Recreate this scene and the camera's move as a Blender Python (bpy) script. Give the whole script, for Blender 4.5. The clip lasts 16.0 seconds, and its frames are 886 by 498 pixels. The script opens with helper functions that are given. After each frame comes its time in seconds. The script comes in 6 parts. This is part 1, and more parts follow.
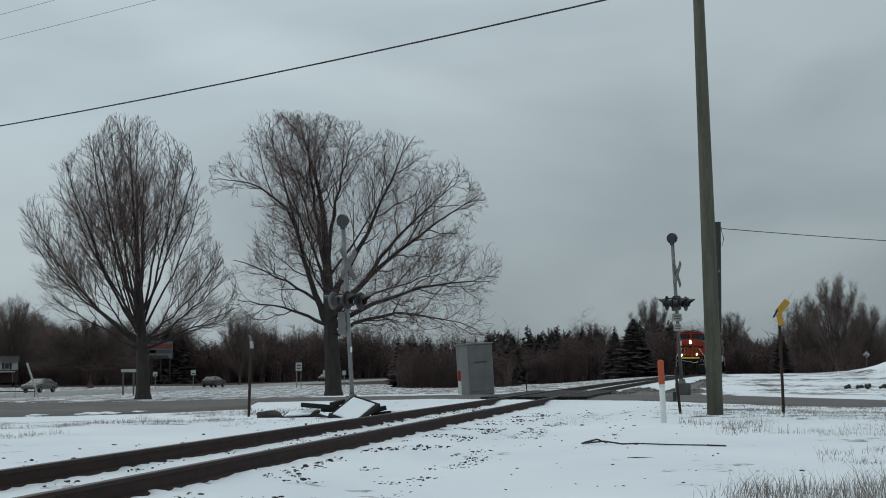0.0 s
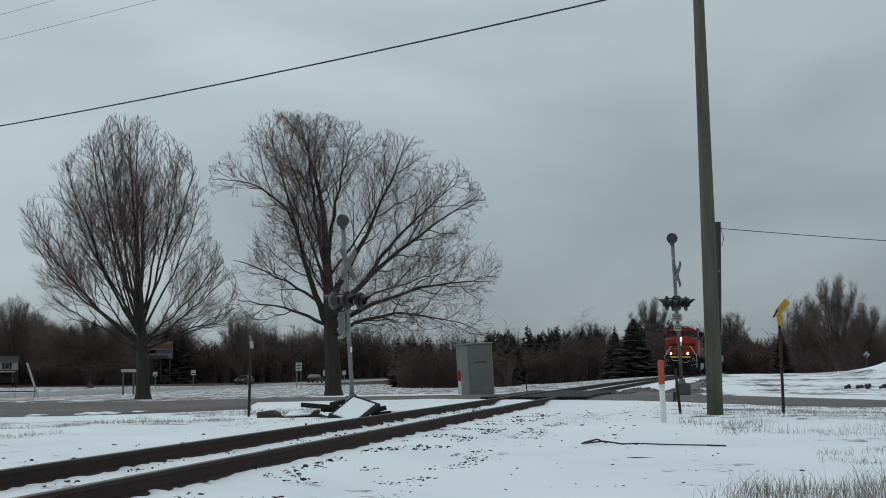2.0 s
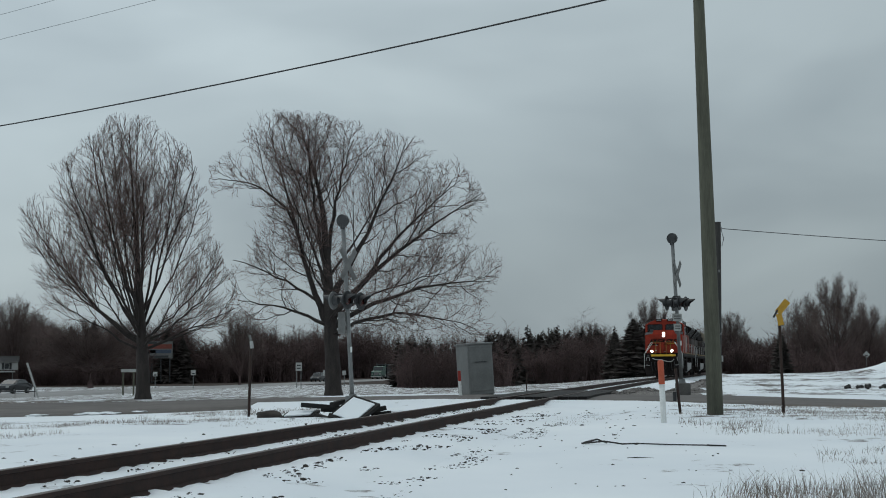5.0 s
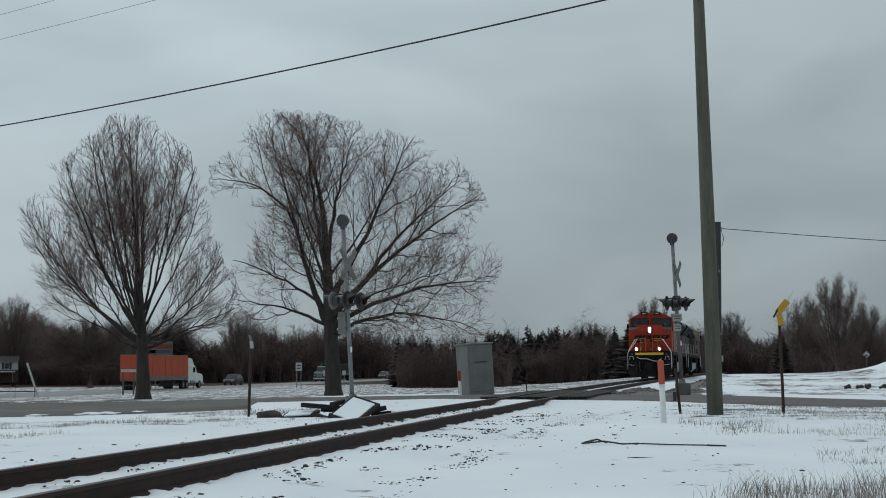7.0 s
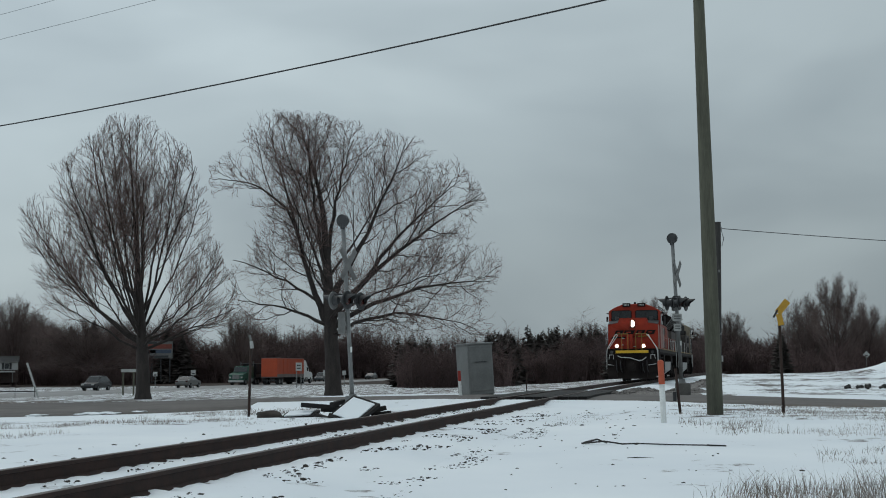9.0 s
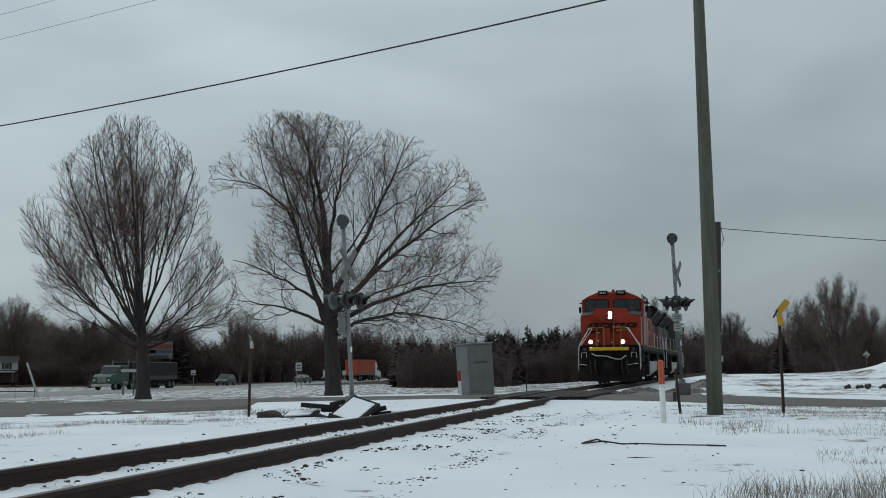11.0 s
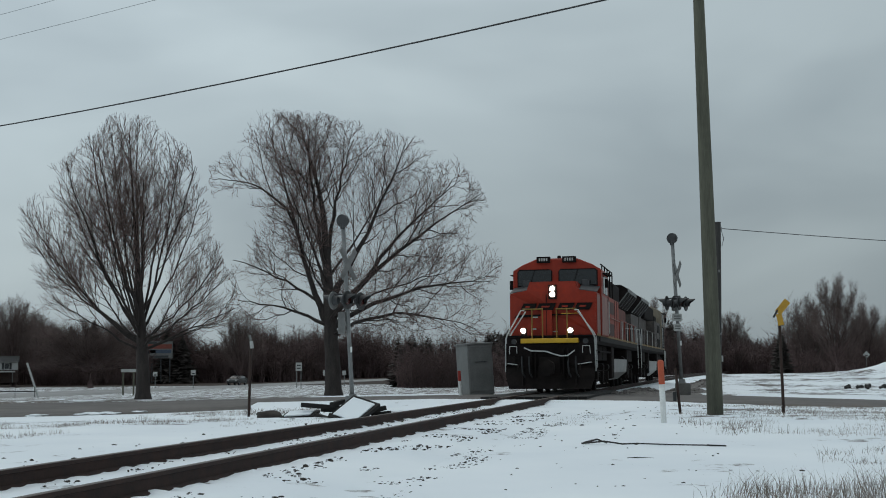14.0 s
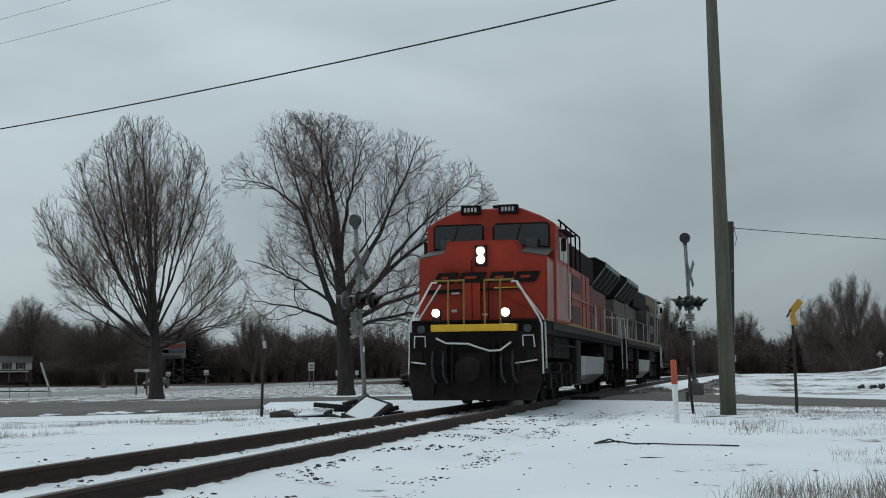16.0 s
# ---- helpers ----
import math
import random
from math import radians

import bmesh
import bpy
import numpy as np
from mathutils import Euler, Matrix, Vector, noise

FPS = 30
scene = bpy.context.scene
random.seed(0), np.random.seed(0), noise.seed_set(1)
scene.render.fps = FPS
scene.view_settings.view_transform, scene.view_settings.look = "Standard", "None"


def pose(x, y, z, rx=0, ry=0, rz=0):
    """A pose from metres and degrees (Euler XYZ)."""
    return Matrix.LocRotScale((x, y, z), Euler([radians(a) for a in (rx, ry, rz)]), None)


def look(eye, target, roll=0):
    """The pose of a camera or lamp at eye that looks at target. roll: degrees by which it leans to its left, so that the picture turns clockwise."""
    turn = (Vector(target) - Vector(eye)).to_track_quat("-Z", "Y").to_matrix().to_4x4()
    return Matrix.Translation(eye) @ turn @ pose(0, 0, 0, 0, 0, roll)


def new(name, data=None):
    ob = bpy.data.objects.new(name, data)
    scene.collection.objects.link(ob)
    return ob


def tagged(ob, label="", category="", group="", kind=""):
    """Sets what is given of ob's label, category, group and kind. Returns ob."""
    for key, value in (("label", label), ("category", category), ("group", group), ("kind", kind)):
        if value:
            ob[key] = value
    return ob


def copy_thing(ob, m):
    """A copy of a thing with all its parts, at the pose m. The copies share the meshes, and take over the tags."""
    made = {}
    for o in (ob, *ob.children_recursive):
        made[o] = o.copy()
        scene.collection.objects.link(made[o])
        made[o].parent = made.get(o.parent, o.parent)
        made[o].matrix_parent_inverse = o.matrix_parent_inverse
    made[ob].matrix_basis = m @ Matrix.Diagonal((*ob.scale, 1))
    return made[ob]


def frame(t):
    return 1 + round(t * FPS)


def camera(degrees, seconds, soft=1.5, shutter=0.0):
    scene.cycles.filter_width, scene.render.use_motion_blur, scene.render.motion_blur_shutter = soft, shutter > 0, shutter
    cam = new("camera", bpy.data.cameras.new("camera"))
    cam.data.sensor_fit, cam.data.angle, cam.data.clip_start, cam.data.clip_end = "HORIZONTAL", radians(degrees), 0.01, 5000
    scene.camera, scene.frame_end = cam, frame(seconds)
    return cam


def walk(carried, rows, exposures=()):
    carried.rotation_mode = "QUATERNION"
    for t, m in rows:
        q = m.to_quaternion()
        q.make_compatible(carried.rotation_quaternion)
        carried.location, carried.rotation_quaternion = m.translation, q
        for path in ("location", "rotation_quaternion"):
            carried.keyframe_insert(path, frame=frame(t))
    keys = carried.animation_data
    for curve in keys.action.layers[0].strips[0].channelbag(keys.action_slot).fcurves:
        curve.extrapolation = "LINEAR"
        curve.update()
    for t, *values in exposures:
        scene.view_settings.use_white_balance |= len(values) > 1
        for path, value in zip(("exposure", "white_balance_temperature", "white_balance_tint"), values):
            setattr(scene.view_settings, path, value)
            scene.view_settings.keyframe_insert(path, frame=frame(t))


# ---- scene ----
FOV = 37.48
EYE = (0.0, 0.0, 0.875)
cam = camera(FOV, 16.0, soft=1.0)


def aim(yaw, pitch=5.228, roll=0.505):
    """Camera pose: yaw in degrees to the left, pitch up, roll."""
    return (Matrix.Translation(EYE) @ Matrix.Rotation(radians(yaw), 4, "Z")
            @ Matrix.Rotation(radians(90 + pitch), 4, "X") @ Matrix.Rotation(radians(-roll), 4, "Z"))


walk(cam, [(0.0, aim(0)), (15.0, aim(0)), (15.4, aim(0.01)), (15.5, aim(0.04)), (15.7, aim(0.2)), (16.0, aim(0.545))],
     [(0.0, 0.34), (15.0, 0.34), (15.5, 0.37), (16.0, 0.42)])

# ---- world and light: overcast winter afternoon ----
world = bpy.data.worlds.new("overcast_sky")
scene.world = world
world.use_nodes = True
wn, wl = world.node_tree.nodes, world.node_tree.links
wn.clear()
w_out = wn.new("ShaderNodeOutputWorld")
w_bg = wn.new("ShaderNodeBackground")
w_sky = wn.new("ShaderNodeTexSky")
w_sky.sky_type, w_sky.sun_disc = "NISHITA", False
w_sky.sun_elevation, w_sky.sun_rotation = radians(63), radians(-17)
w_sky.air_density, w_sky.dust_density = 1.0, 4.0
w_tc = wn.new("ShaderNodeTexCoord")
w_map = wn.new("ShaderNodeMapping")
w_map.inputs["Scale"].default_value = (1.7, 1.7, 4.0)
w_map.inputs["Location"].default_value = (3.1, 1.7, 0.35)
w_n = wn.new("ShaderNodeTexNoise")
w_n.inputs["Scale"].default_value = 2.3
w_n.inputs["Detail"].default_value = 3.5
w_n.inputs["Roughness"].default_value = 0.45
w_n.inputs["Distortion"].default_value = 0.35
w_ramp = wn.new("ShaderNodeValToRGB")
w_ramp.color_ramp.elements[0].position, w_ramp.color_ramp.elements[0].color = 0.32, (0.262, 0.317, 0.344, 1)
w_ramp.color_ramp.elements[1].position, w_ramp.color_ramp.elements[1].color = 0.68, (0.362, 0.430, 0.455, 1)
w_scale = wn.new("ShaderNodeMixRGB")
w_scale.blend_type, w_scale.inputs[0].default_value = "MIX", 0.06
w_dim = wn.new("ShaderNodeMixRGB")
w_dim.blend_type, w_dim.inputs[0].default_value, w_dim.inputs[2].default_value = "MULTIPLY", 1.0, (0.1, 0.1, 0.1, 1)
wl.new(w_tc.outputs["Generated"], w_map.inputs["Vector"])
wl.new(w_map.outputs["Vector"], w_n.inputs["Vector"])
wl.new(w_n.outputs["Fac"], w_ramp.inputs["Fac"])
wl.new(w_sky.outputs["Color"], w_dim.inputs[1])
wl.new(w_ramp.outputs["Color"], w_scale.inputs[1])
wl.new(w_dim.outputs["Color"], w_scale.inputs[2])
wl.new(w_scale.outputs["Color"], w_bg.inputs["Color"])
w_sep = wn.new("ShaderNodeSeparateXYZ")
wl.new(w_tc.outputs["Generated"], w_sep.inputs[0])
w_side = wn.new("ShaderNodeMapRange")  # clouds thicken towards the east
w_side.inputs["From Min"].default_value, w_side.inputs["From Max"].default_value = -0.35, 0.35
w_side.inputs["To Min"].default_value, w_side.inputs["To Max"].default_value = 1.14, 0.82
wl.new(w_sep.outputs["X"], w_side.inputs["Value"])
w_zen = wn.new("ShaderNodeMapRange")  # an overcast sky is brightest overhead
w_zen.inputs["From Min"].default_value, w_zen.inputs["From Max"].default_value = 0.22, 1.0
w_zen.inputs["To Min"].default_value, w_zen.inputs["To Max"].default_value = 1.0, 1.38
wl.new(w_sep.outputs["Z"], w_zen.inputs["Value"])
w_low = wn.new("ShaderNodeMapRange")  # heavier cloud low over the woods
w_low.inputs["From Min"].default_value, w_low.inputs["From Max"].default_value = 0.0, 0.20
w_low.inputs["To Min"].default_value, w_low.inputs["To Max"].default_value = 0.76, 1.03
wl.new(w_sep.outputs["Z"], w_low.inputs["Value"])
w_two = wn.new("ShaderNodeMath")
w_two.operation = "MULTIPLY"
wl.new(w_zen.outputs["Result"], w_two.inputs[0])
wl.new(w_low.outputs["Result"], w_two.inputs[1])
w_str = wn.new("ShaderNodeMath")
w_str.operation = "MULTIPLY"
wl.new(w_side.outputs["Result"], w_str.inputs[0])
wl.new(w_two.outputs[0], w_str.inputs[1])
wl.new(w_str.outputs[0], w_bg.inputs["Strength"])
wl.new(w_bg.outputs["Background"], w_out.inputs["Surface"])

sun = new("sun", bpy.data.lights.new("sun", "SUN"))
sun.data.energy, sun.data.angle, sun.data.color = 0.30, radians(40), (1.0, 0.97, 0.92)
sun.matrix_world = look((-14, 75, 95), (0, 30, 0))


# ---- materials ----
def mat(name, colour, rough=0.7, metal=0.0, scale=6.0, vary=0.25, fine=0.0, bump=0.0, colour2=None, emit=None, spec=0.5,
        per_piece=0.0, stretch=(1, 1, 1), coords="Object"):
    """Procedural surface: two noise scales in colour and roughness, optional bump and per-piece variation."""
    m = bpy.data.materials.new(name)
    m.use_nodes = True
    n, l = m.node_tree.nodes, m.node_tree.links
    b = n["Principled BSDF"]
    b.inputs["Metallic"].default_value = metal
    b.inputs["Specular IOR Level"].default_value = spec
    tc = n.new("ShaderNodeTexCoord")
    mp = n.new("ShaderNodeMapping")
    mp.inputs["Scale"].default_value = stretch
    l.new(tc.outputs[coords], mp.inputs["Vector"])
    big = n.new("ShaderNodeTexNoise")
    big.inputs["Scale"].default_value, big.inputs["Detail"].default_value = scale, 5.0
    small = n.new("ShaderNodeTexNoise")
    small.inputs["Scale"].default_value, small.inputs["Detail"].default_value = scale * 9, 4.0
    for q in (big, small):
        l.new(mp.outputs["Vector"], q.inputs["Vector"])
    add = n.new("ShaderNodeMath")
    add.operation = "MULTIPLY_ADD"
    add.inputs[1].default_value, add.inputs[2].default_value = 0.4, 0.0
    l.new(small.outputs["Fac"], add.inputs[0])
    sm = n.new("ShaderNodeMath")
    sm.operation = "MULTIPLY_ADD"
    sm.inputs[1].default_value = 0.6
    l.new(big.outputs["Fac"], sm.inputs[0])
    l.new(add.outputs[0], sm.inputs[2])
    ramp = n.new("ShaderNodeValToRGB")
    lo = tuple(c * (1 - vary) for c in colour)
    hi = colour2 or tuple(min(1, c * (1 + vary)) for c in colour)
    ramp.color_ramp.elements[0].position, ramp.color_ramp.elements[0].color = 0.36, (*lo, 1)
    ramp.color_ramp.elements[1].position, ramp.color_ramp.elements[1].color = 0.64, (*hi, 1)
    l.new(sm.outputs[0], ramp.inputs["Fac"])
    out = ramp.outputs["Color"]
    if per_piece:
        oi = n.new("ShaderNodeObjectInfo")
        hsv = n.new("ShaderNodeHueSaturation")
        rng = n.new("ShaderNodeMapRange")
        rng.inputs["To Min"].default_value, rng.inputs["To Max"].default_value = 1 - per_piece, 1 + per_piece
        l.new(oi.outputs["Random"], rng.inputs["Value"])
        l.new(rng.outputs["Result"], hsv.inputs["Value"])
        l.new(out, hsv.inputs["Color"])
        out = hsv.outputs["Color"]
    l.new(out, b.inputs["Base Color"])
    rr = n.new("ShaderNodeMapRange")
    rr.inputs["To Min"].default_value, rr.inputs["To Max"].default_value = max(0.03, rough - 0.12), min(1, rough + 0.12)
    l.new(sm.outputs[0], rr.inputs["Value"])
    l.new(rr.outputs["Result"], b.inputs["Roughness"])
    if bump:
        bp = n.new("ShaderNodeBump")
        bp.inputs["Strength"].default_value, bp.inputs["Distance"].default_value = 0.6, bump
        l.new(sm.outputs[0], bp.inputs["Height"])
        l.new(bp.outputs["Normal"], b.inputs["Normal"])
    if emit:
        b.inputs["Emission Color"].default_value, b.inputs["Emission Strength"].default_value = (*emit[0], 1), emit[1]
    return m


def snow_mat(name, bare, cover, patch=0.25, stripe=None, soft=0.03):
    """Snow with patches of bare ground of its own shape; cover is the share of snow."""
    m = bpy.data.materials.new(name)
    m.use_nodes = True
    n, l = m.node_tree.nodes, m.node_tree.links
    b = n["Principled BSDF"]
    tc = n.new("ShaderNodeTexCoord")
    mp = n.new("ShaderNodeMapping")
    mp.inputs["Scale"].default_value = stripe or (1, 1, 1)
    l.new(tc.outputs["Object"], mp.inputs["Vector"])
    big, small, grain = (n.new("ShaderNodeTexNoise") for _ in range(3))
    for q, s, d in ((big, patch, 4), (small, patch * 7, 7), (grain, 40, 3)):
        q.inputs["Scale"].default_value, q.inputs["Detail"].default_value = s, d
        l.new(mp.outputs["Vector"], q.inputs["Vector"])
    small.inputs["Roughness"].default_value = 0.65
    mul = n.new("ShaderNodeMath")
    mul.operation, mul.inputs[1].default_value = "MULTIPLY_ADD", 0.5
    half = n.new("ShaderNodeMath")
    half.operation, half.inputs[1].default_value = "MULTIPLY", 0.5
    l.new(big.outputs["Fac"], half.inputs[0])
    l.new(small.outputs["Fac"], mul.inputs[0])
    l.new(half.outputs[0], mul.inputs[2])
    mask = n.new("ShaderNodeValToRGB")
    e = 0.5 + (cover - 0.5) * 0.30
    mask.color_ramp.elements[0].position, mask.color_ramp.elements[0].color = e - 0.015, (1, 1, 1, 1)
    mask.color_ramp.elements[1].position, mask.color_ramp.elements[1].color = e + soft, (0, 0, 0, 1)
    l.new(mul.outputs[0], mask.inputs["Fac"])
    white = n.new("ShaderNodeValToRGB")
    white.color_ramp.elements[0].position, white.color_ramp.elements[0].color = 0.3, (0.72, 0.76, 0.80, 1)
    white.color_ramp.elements[1].position, white.color_ramp.elements[1].color = 0.7, (0.83, 0.86, 0.88, 1)
    l.new(big.outputs["Fac"], white.inputs["Fac"])
    dirt = n.new("ShaderNodeValToRGB")
    dirt.color_ramp.elements[0].position, dirt.color_ramp.elements[0].color = 0.3, (*(c * 0.55 for c in bare), 1)
    dirt.color_ramp.elements[1].position, dirt.color_ramp.elements[1].color = 0.7, (*bare, 1)
    l.new(grain.outputs["Fac"], dirt.inputs["Fac"])
    mix = n.new("ShaderNodeMixRGB")
    l.new(mask.outputs["Color"], mix.inputs[0])
    l.new(dirt.outputs["Color"], mix.inputs[2])
    l.new(white.outputs["Color"], mix.inputs[1])
    l.new(mix.outputs["Color"], b.inputs["Base Color"])
    b.inputs["Roughness"].default_value = 0.85
    bp = n.new("ShaderNodeBump")
    bp.inputs["Strength"].default_value, bp.inputs["Distance"].default_value = 0.5, 0.03
    l.new(mul.outputs[0], bp.inputs["Height"])
    l.new(bp.outputs["Normal"], b.inputs["Normal"])
    return m


SNOW = snow_mat("snow_clean", (0.10, 0.075, 0.05), 0.08)
SNOW_FIELD = snow_mat("snow_thin_over_grass", (0.15, 0.122, 0.105), 0.46, 1.5, (1, 0.45, 1), 0.07)
SNOW_PATCHY = snow_mat("snow_with_grass_patches", (0.15, 0.122, 0.105), 0.30, 0.7, (0.6, 1, 1), 0.06)
LITTER = mat("dead_leaves_under_the_woods", (0.055, 0.042, 0.036), 1.0, scale=0.4, vary=0.4, spec=0.1)
ASPHALT = mat("worn_asphalt", (0.108, 0.096, 0.089), 0.9, scale=0.6, vary=0.3, bump=0.004)
HIGHWAY = mat("salted_asphalt", (0.24, 0.235, 0.23), 0.8, scale=0.4, vary=0.25)
BALLAST = mat("ballast_stone", (0.16, 0.145, 0.135), 0.9, scale=9, vary=0.6, bump=0.03)
RAIL = mat("rusty_rail_steel", (0.030, 0.0135, 0.010), 0.9, 0.0, scale=5, vary=0.45, bump=0.003)
RAILTOP = mat("worn_rail_head", (0.085, 0.065, 0.055), 0.55, 0.5, scale=5, vary=0.3)
TIE = mat("creosoted_timber", (0.014, 0.012, 0.011), 0.9, scale=4, vary=0.5, bump=0.006, per_piece=0.3, stretch=(1, 6, 6))
BARK = mat("grey_brown_bark", (0.046, 0.037, 0.034), 0.95, scale=5, vary=0.4, bump=0.02, stretch=(1, 1, 0.25))
TWIG = mat("bare_twigs", (0.128, 0.081, 0.073), 0.95, scale=3, vary=0.3)
WOODS = mat("bare_woodland", (0.120, 0.084, 0.080), 1.0, scale=0.3, vary=0.45, spec=0.1)
WOODS_GREY = mat("grey_bare_woodland", (0.150, 0.114, 0.105), 1.0, scale=0.3, vary=0.35, spec=0.1)
NEEDLES = mat("dark_conifer_needles", (0.078, 0.066, 0.060), 0.95, scale=1.0, vary=0.5, spec=0.1)
POLE = mat("weathered_green_treated_pole", (0.085, 0.083, 0.060), 0.9, scale=2.5, vary=0.35, bump=0.006, stretch=(3, 3, 0.3))
POLE_DARK = mat("dark_creosote_pole", (0.035, 0.032, 0.03), 0.9, scale=3, vary=0.4, stretch=(3, 3, 0.3))
WIRE = mat("black_cable", (0.02, 0.02, 0.022), 0.6, scale=3)
WIRE_THIN = mat("grey_aluminium_wire", (0.16, 0.17, 0.18), 0.5, 0.3, scale=3)
GALV = mat("galvanised_steel", (0.19, 0.192, 0.19), 0.6, 0.3, scale=4, vary=0.25)
SILVER = mat("silver_painted_case", (0.22, 0.222, 0.218), 0.6, 0.1, scale=2, vary=0.15)
SILVER_DIM = mat("weathered_silver_panel", (0.18, 0.181, 0.176), 0.65, 0.1, scale=2.5, vary=0.18)
BLACKPAINT = mat("black_paint", (0.018, 0.018, 0.019), 0.55, scale=4, vary=0.4)
DARKGREY = mat("dark_grey_steel", (0.05, 0.05, 0.052), 0.6, 0.2, scale=5, vary=0.35)
WHITE = mat("white_paint", (0.72, 0.72, 0.70), 0.6, scale=4, vary=0.12)
OFFWHITE = mat("weathered_white_sheet", (0.40, 0.40, 0.385), 0.6, scale=4, vary=0.2)
ORANGE_MARK = mat("faded_orange_plastic", (0.42, 0.075, 0.03), 0.6, scale=5, vary=0.2)
YELLOW = mat("faded_yellow_sheet", (0.46, 0.25, 0.02), 0.6, scale=5, vary=0.2)
RUST = mat("rusted_steel_post", (0.030, 0.015, 0.011), 0.9, scale=8, vary=0.5)
LENS = mat("dark_red_lens", (0.05, 0.012, 0.010), 0.25, scale=5)
LOCO_ORANGE = mat("orange_locomotive_paint", (0.27, 0.021, 0.0055), 0.5, spec=0.3, scale=0.9, vary=0.16)
LOCO_FADED = mat("dusty_orange_side_paint", (0.25, 0.040, 0.020), 0.65, scale=0.8, vary=0.35, stretch=(1, 1, 2.5))
LOCO_YELLOW = mat("yellow_stripe_paint", (0.62, 0.36, 0.012), 0.45, scale=3, vary=0.12)
LOCO_BLACK = mat("sooty_black_paint", (0.013, 0.0096, 0.0094), 0.85, spec=0.12, scale=2, vary=0.5)
LOCO_UNDER = mat("grimy_underframe", (0.015, 0.0112, 0.0103), 0.95, spec=0.2, scale=3, vary=0.5, bump=0.005)
LOCO_GREY = mat("dusty_grey_hood_paint", (0.078, 0.064, 0.058), 0.7, scale=1.6, vary=0.6)
LOCO_CREAM = mat("dusty_cream_cab_paint", (0.19, 0.158, 0.115), 0.6, scale=1.2, vary=0.3)
# darker copy of the orange side paint, used on the engine hood
LOCO_SHADE = mat("dark_red_hood_paint", (0.13, 0.030, 0.020), 0.7, scale=1.0, vary=0.5, stretch=(1, 1, 2))
# the yellow stripe paint at about a third of its brightness
RAIL_OLIVE = mat("dull_yellow_rail_paint", (0.20, 0.115, 0.012), 0.6, scale=5, vary=0.25)
SILL = mat("dust_caked_sill", (0.017, 0.013, 0.011), 0.9, scale=2, vary=0.5)
LOUVRE = mat("dark_red_grille", (0.05, 0.014, 0.011), 0.7, scale=6)
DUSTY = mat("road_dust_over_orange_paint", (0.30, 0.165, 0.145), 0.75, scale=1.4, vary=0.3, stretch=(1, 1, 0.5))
DIMSIGN = mat("dull_grey_sheet", (0.15, 0.148, 0.143), 0.6, scale=4, vary=0.25)
TANK = mat("dusty_silver_tank", (0.33, 0.33, 0.325), 0.55, 0.1, scale=1.5, vary=0.2)
GLASS = mat("dark_window_glass", (0.012, 0.014, 0.016), 0.08, scale=3, vary=0.2)
RAILWHITE = mat("white_handrail_paint", (0.55, 0.55, 0.54), 0.6, scale=6, vary=0.2)
LAMP_ON = mat("lit_headlight", (0.9, 0.85, 0.75), 0.2, emit=((1.0, 0.90, 0.74), 45.0))
LAMP_WARM = mat("lit_ditch_light", (0.9, 0.85, 0.7), 0.2, emit=((1.0, 0.87, 0.66), 25.0))
STONE = mat("dark_wet_debris", (0.036, 0.029, 0.024), 0.9, scale=6, vary=0.5)
GRASS = mat("dry_winter_grass", (0.195, 0.158, 0.132), 0.9, scale=2, vary=0.4)


# ---- mesh helpers ----
def part(name, bm, material, parent=None, label="", smooth=False):
    me = bpy.data.meshes.new(name)
    bm.normal_update()
    bm.to_mesh(me)
    bm.free()
    for q in (material if isinstance(material, (list, tuple)) else [material]):
        me.materials.append(q)
    if smooth:
        me.polygons.foreach_set("use_smooth", [True] * len(me.polygons))
    ob = new(name, me)
    if parent is not None:
        ob.parent = parent
    if label:
        ob["label"] = label
    return ob


def thing(name, m, label, category, group="", kind=""):
    e = new(name)
    e.empty_display_size = 0.2
    e.matrix_basis = m
    return tagged(e, label, category, group, kind)


def box(bm, x0, x1, y0, y1, z0, z1, m=None, bevel=0.0, mi=0):
    """Adds a box, bevelled if asked."""
    r = bmesh.ops.create_cube(bm, size=1.0)
    vs = r["verts"]
    for v in vs:
        v.co = Vector(((x0 + x1) / 2 + v.co.x * (x1 - x0), (y0 + y1) / 2 + v.co.y * (y1 - y0), (z0 + z1) / 2 + v.co.z * (z1 - z0)))
    if m is not None:
        bmesh.ops.transform(bm, matrix=m, verts=vs)
    fs = {f for v in vs for f in v.link_faces}
    for f in fs:
        f.material_index = mi
    if bevel:
        es = list({e for v in vs for e in v.link_edges})
        bmesh.ops.bevel(bm, geom=es, offset=bevel, segments=2, affect="EDGES", profile=0.6)
    return bm


def boxed(*a, **k):
    return box(bmesh.new(), *a, **k)


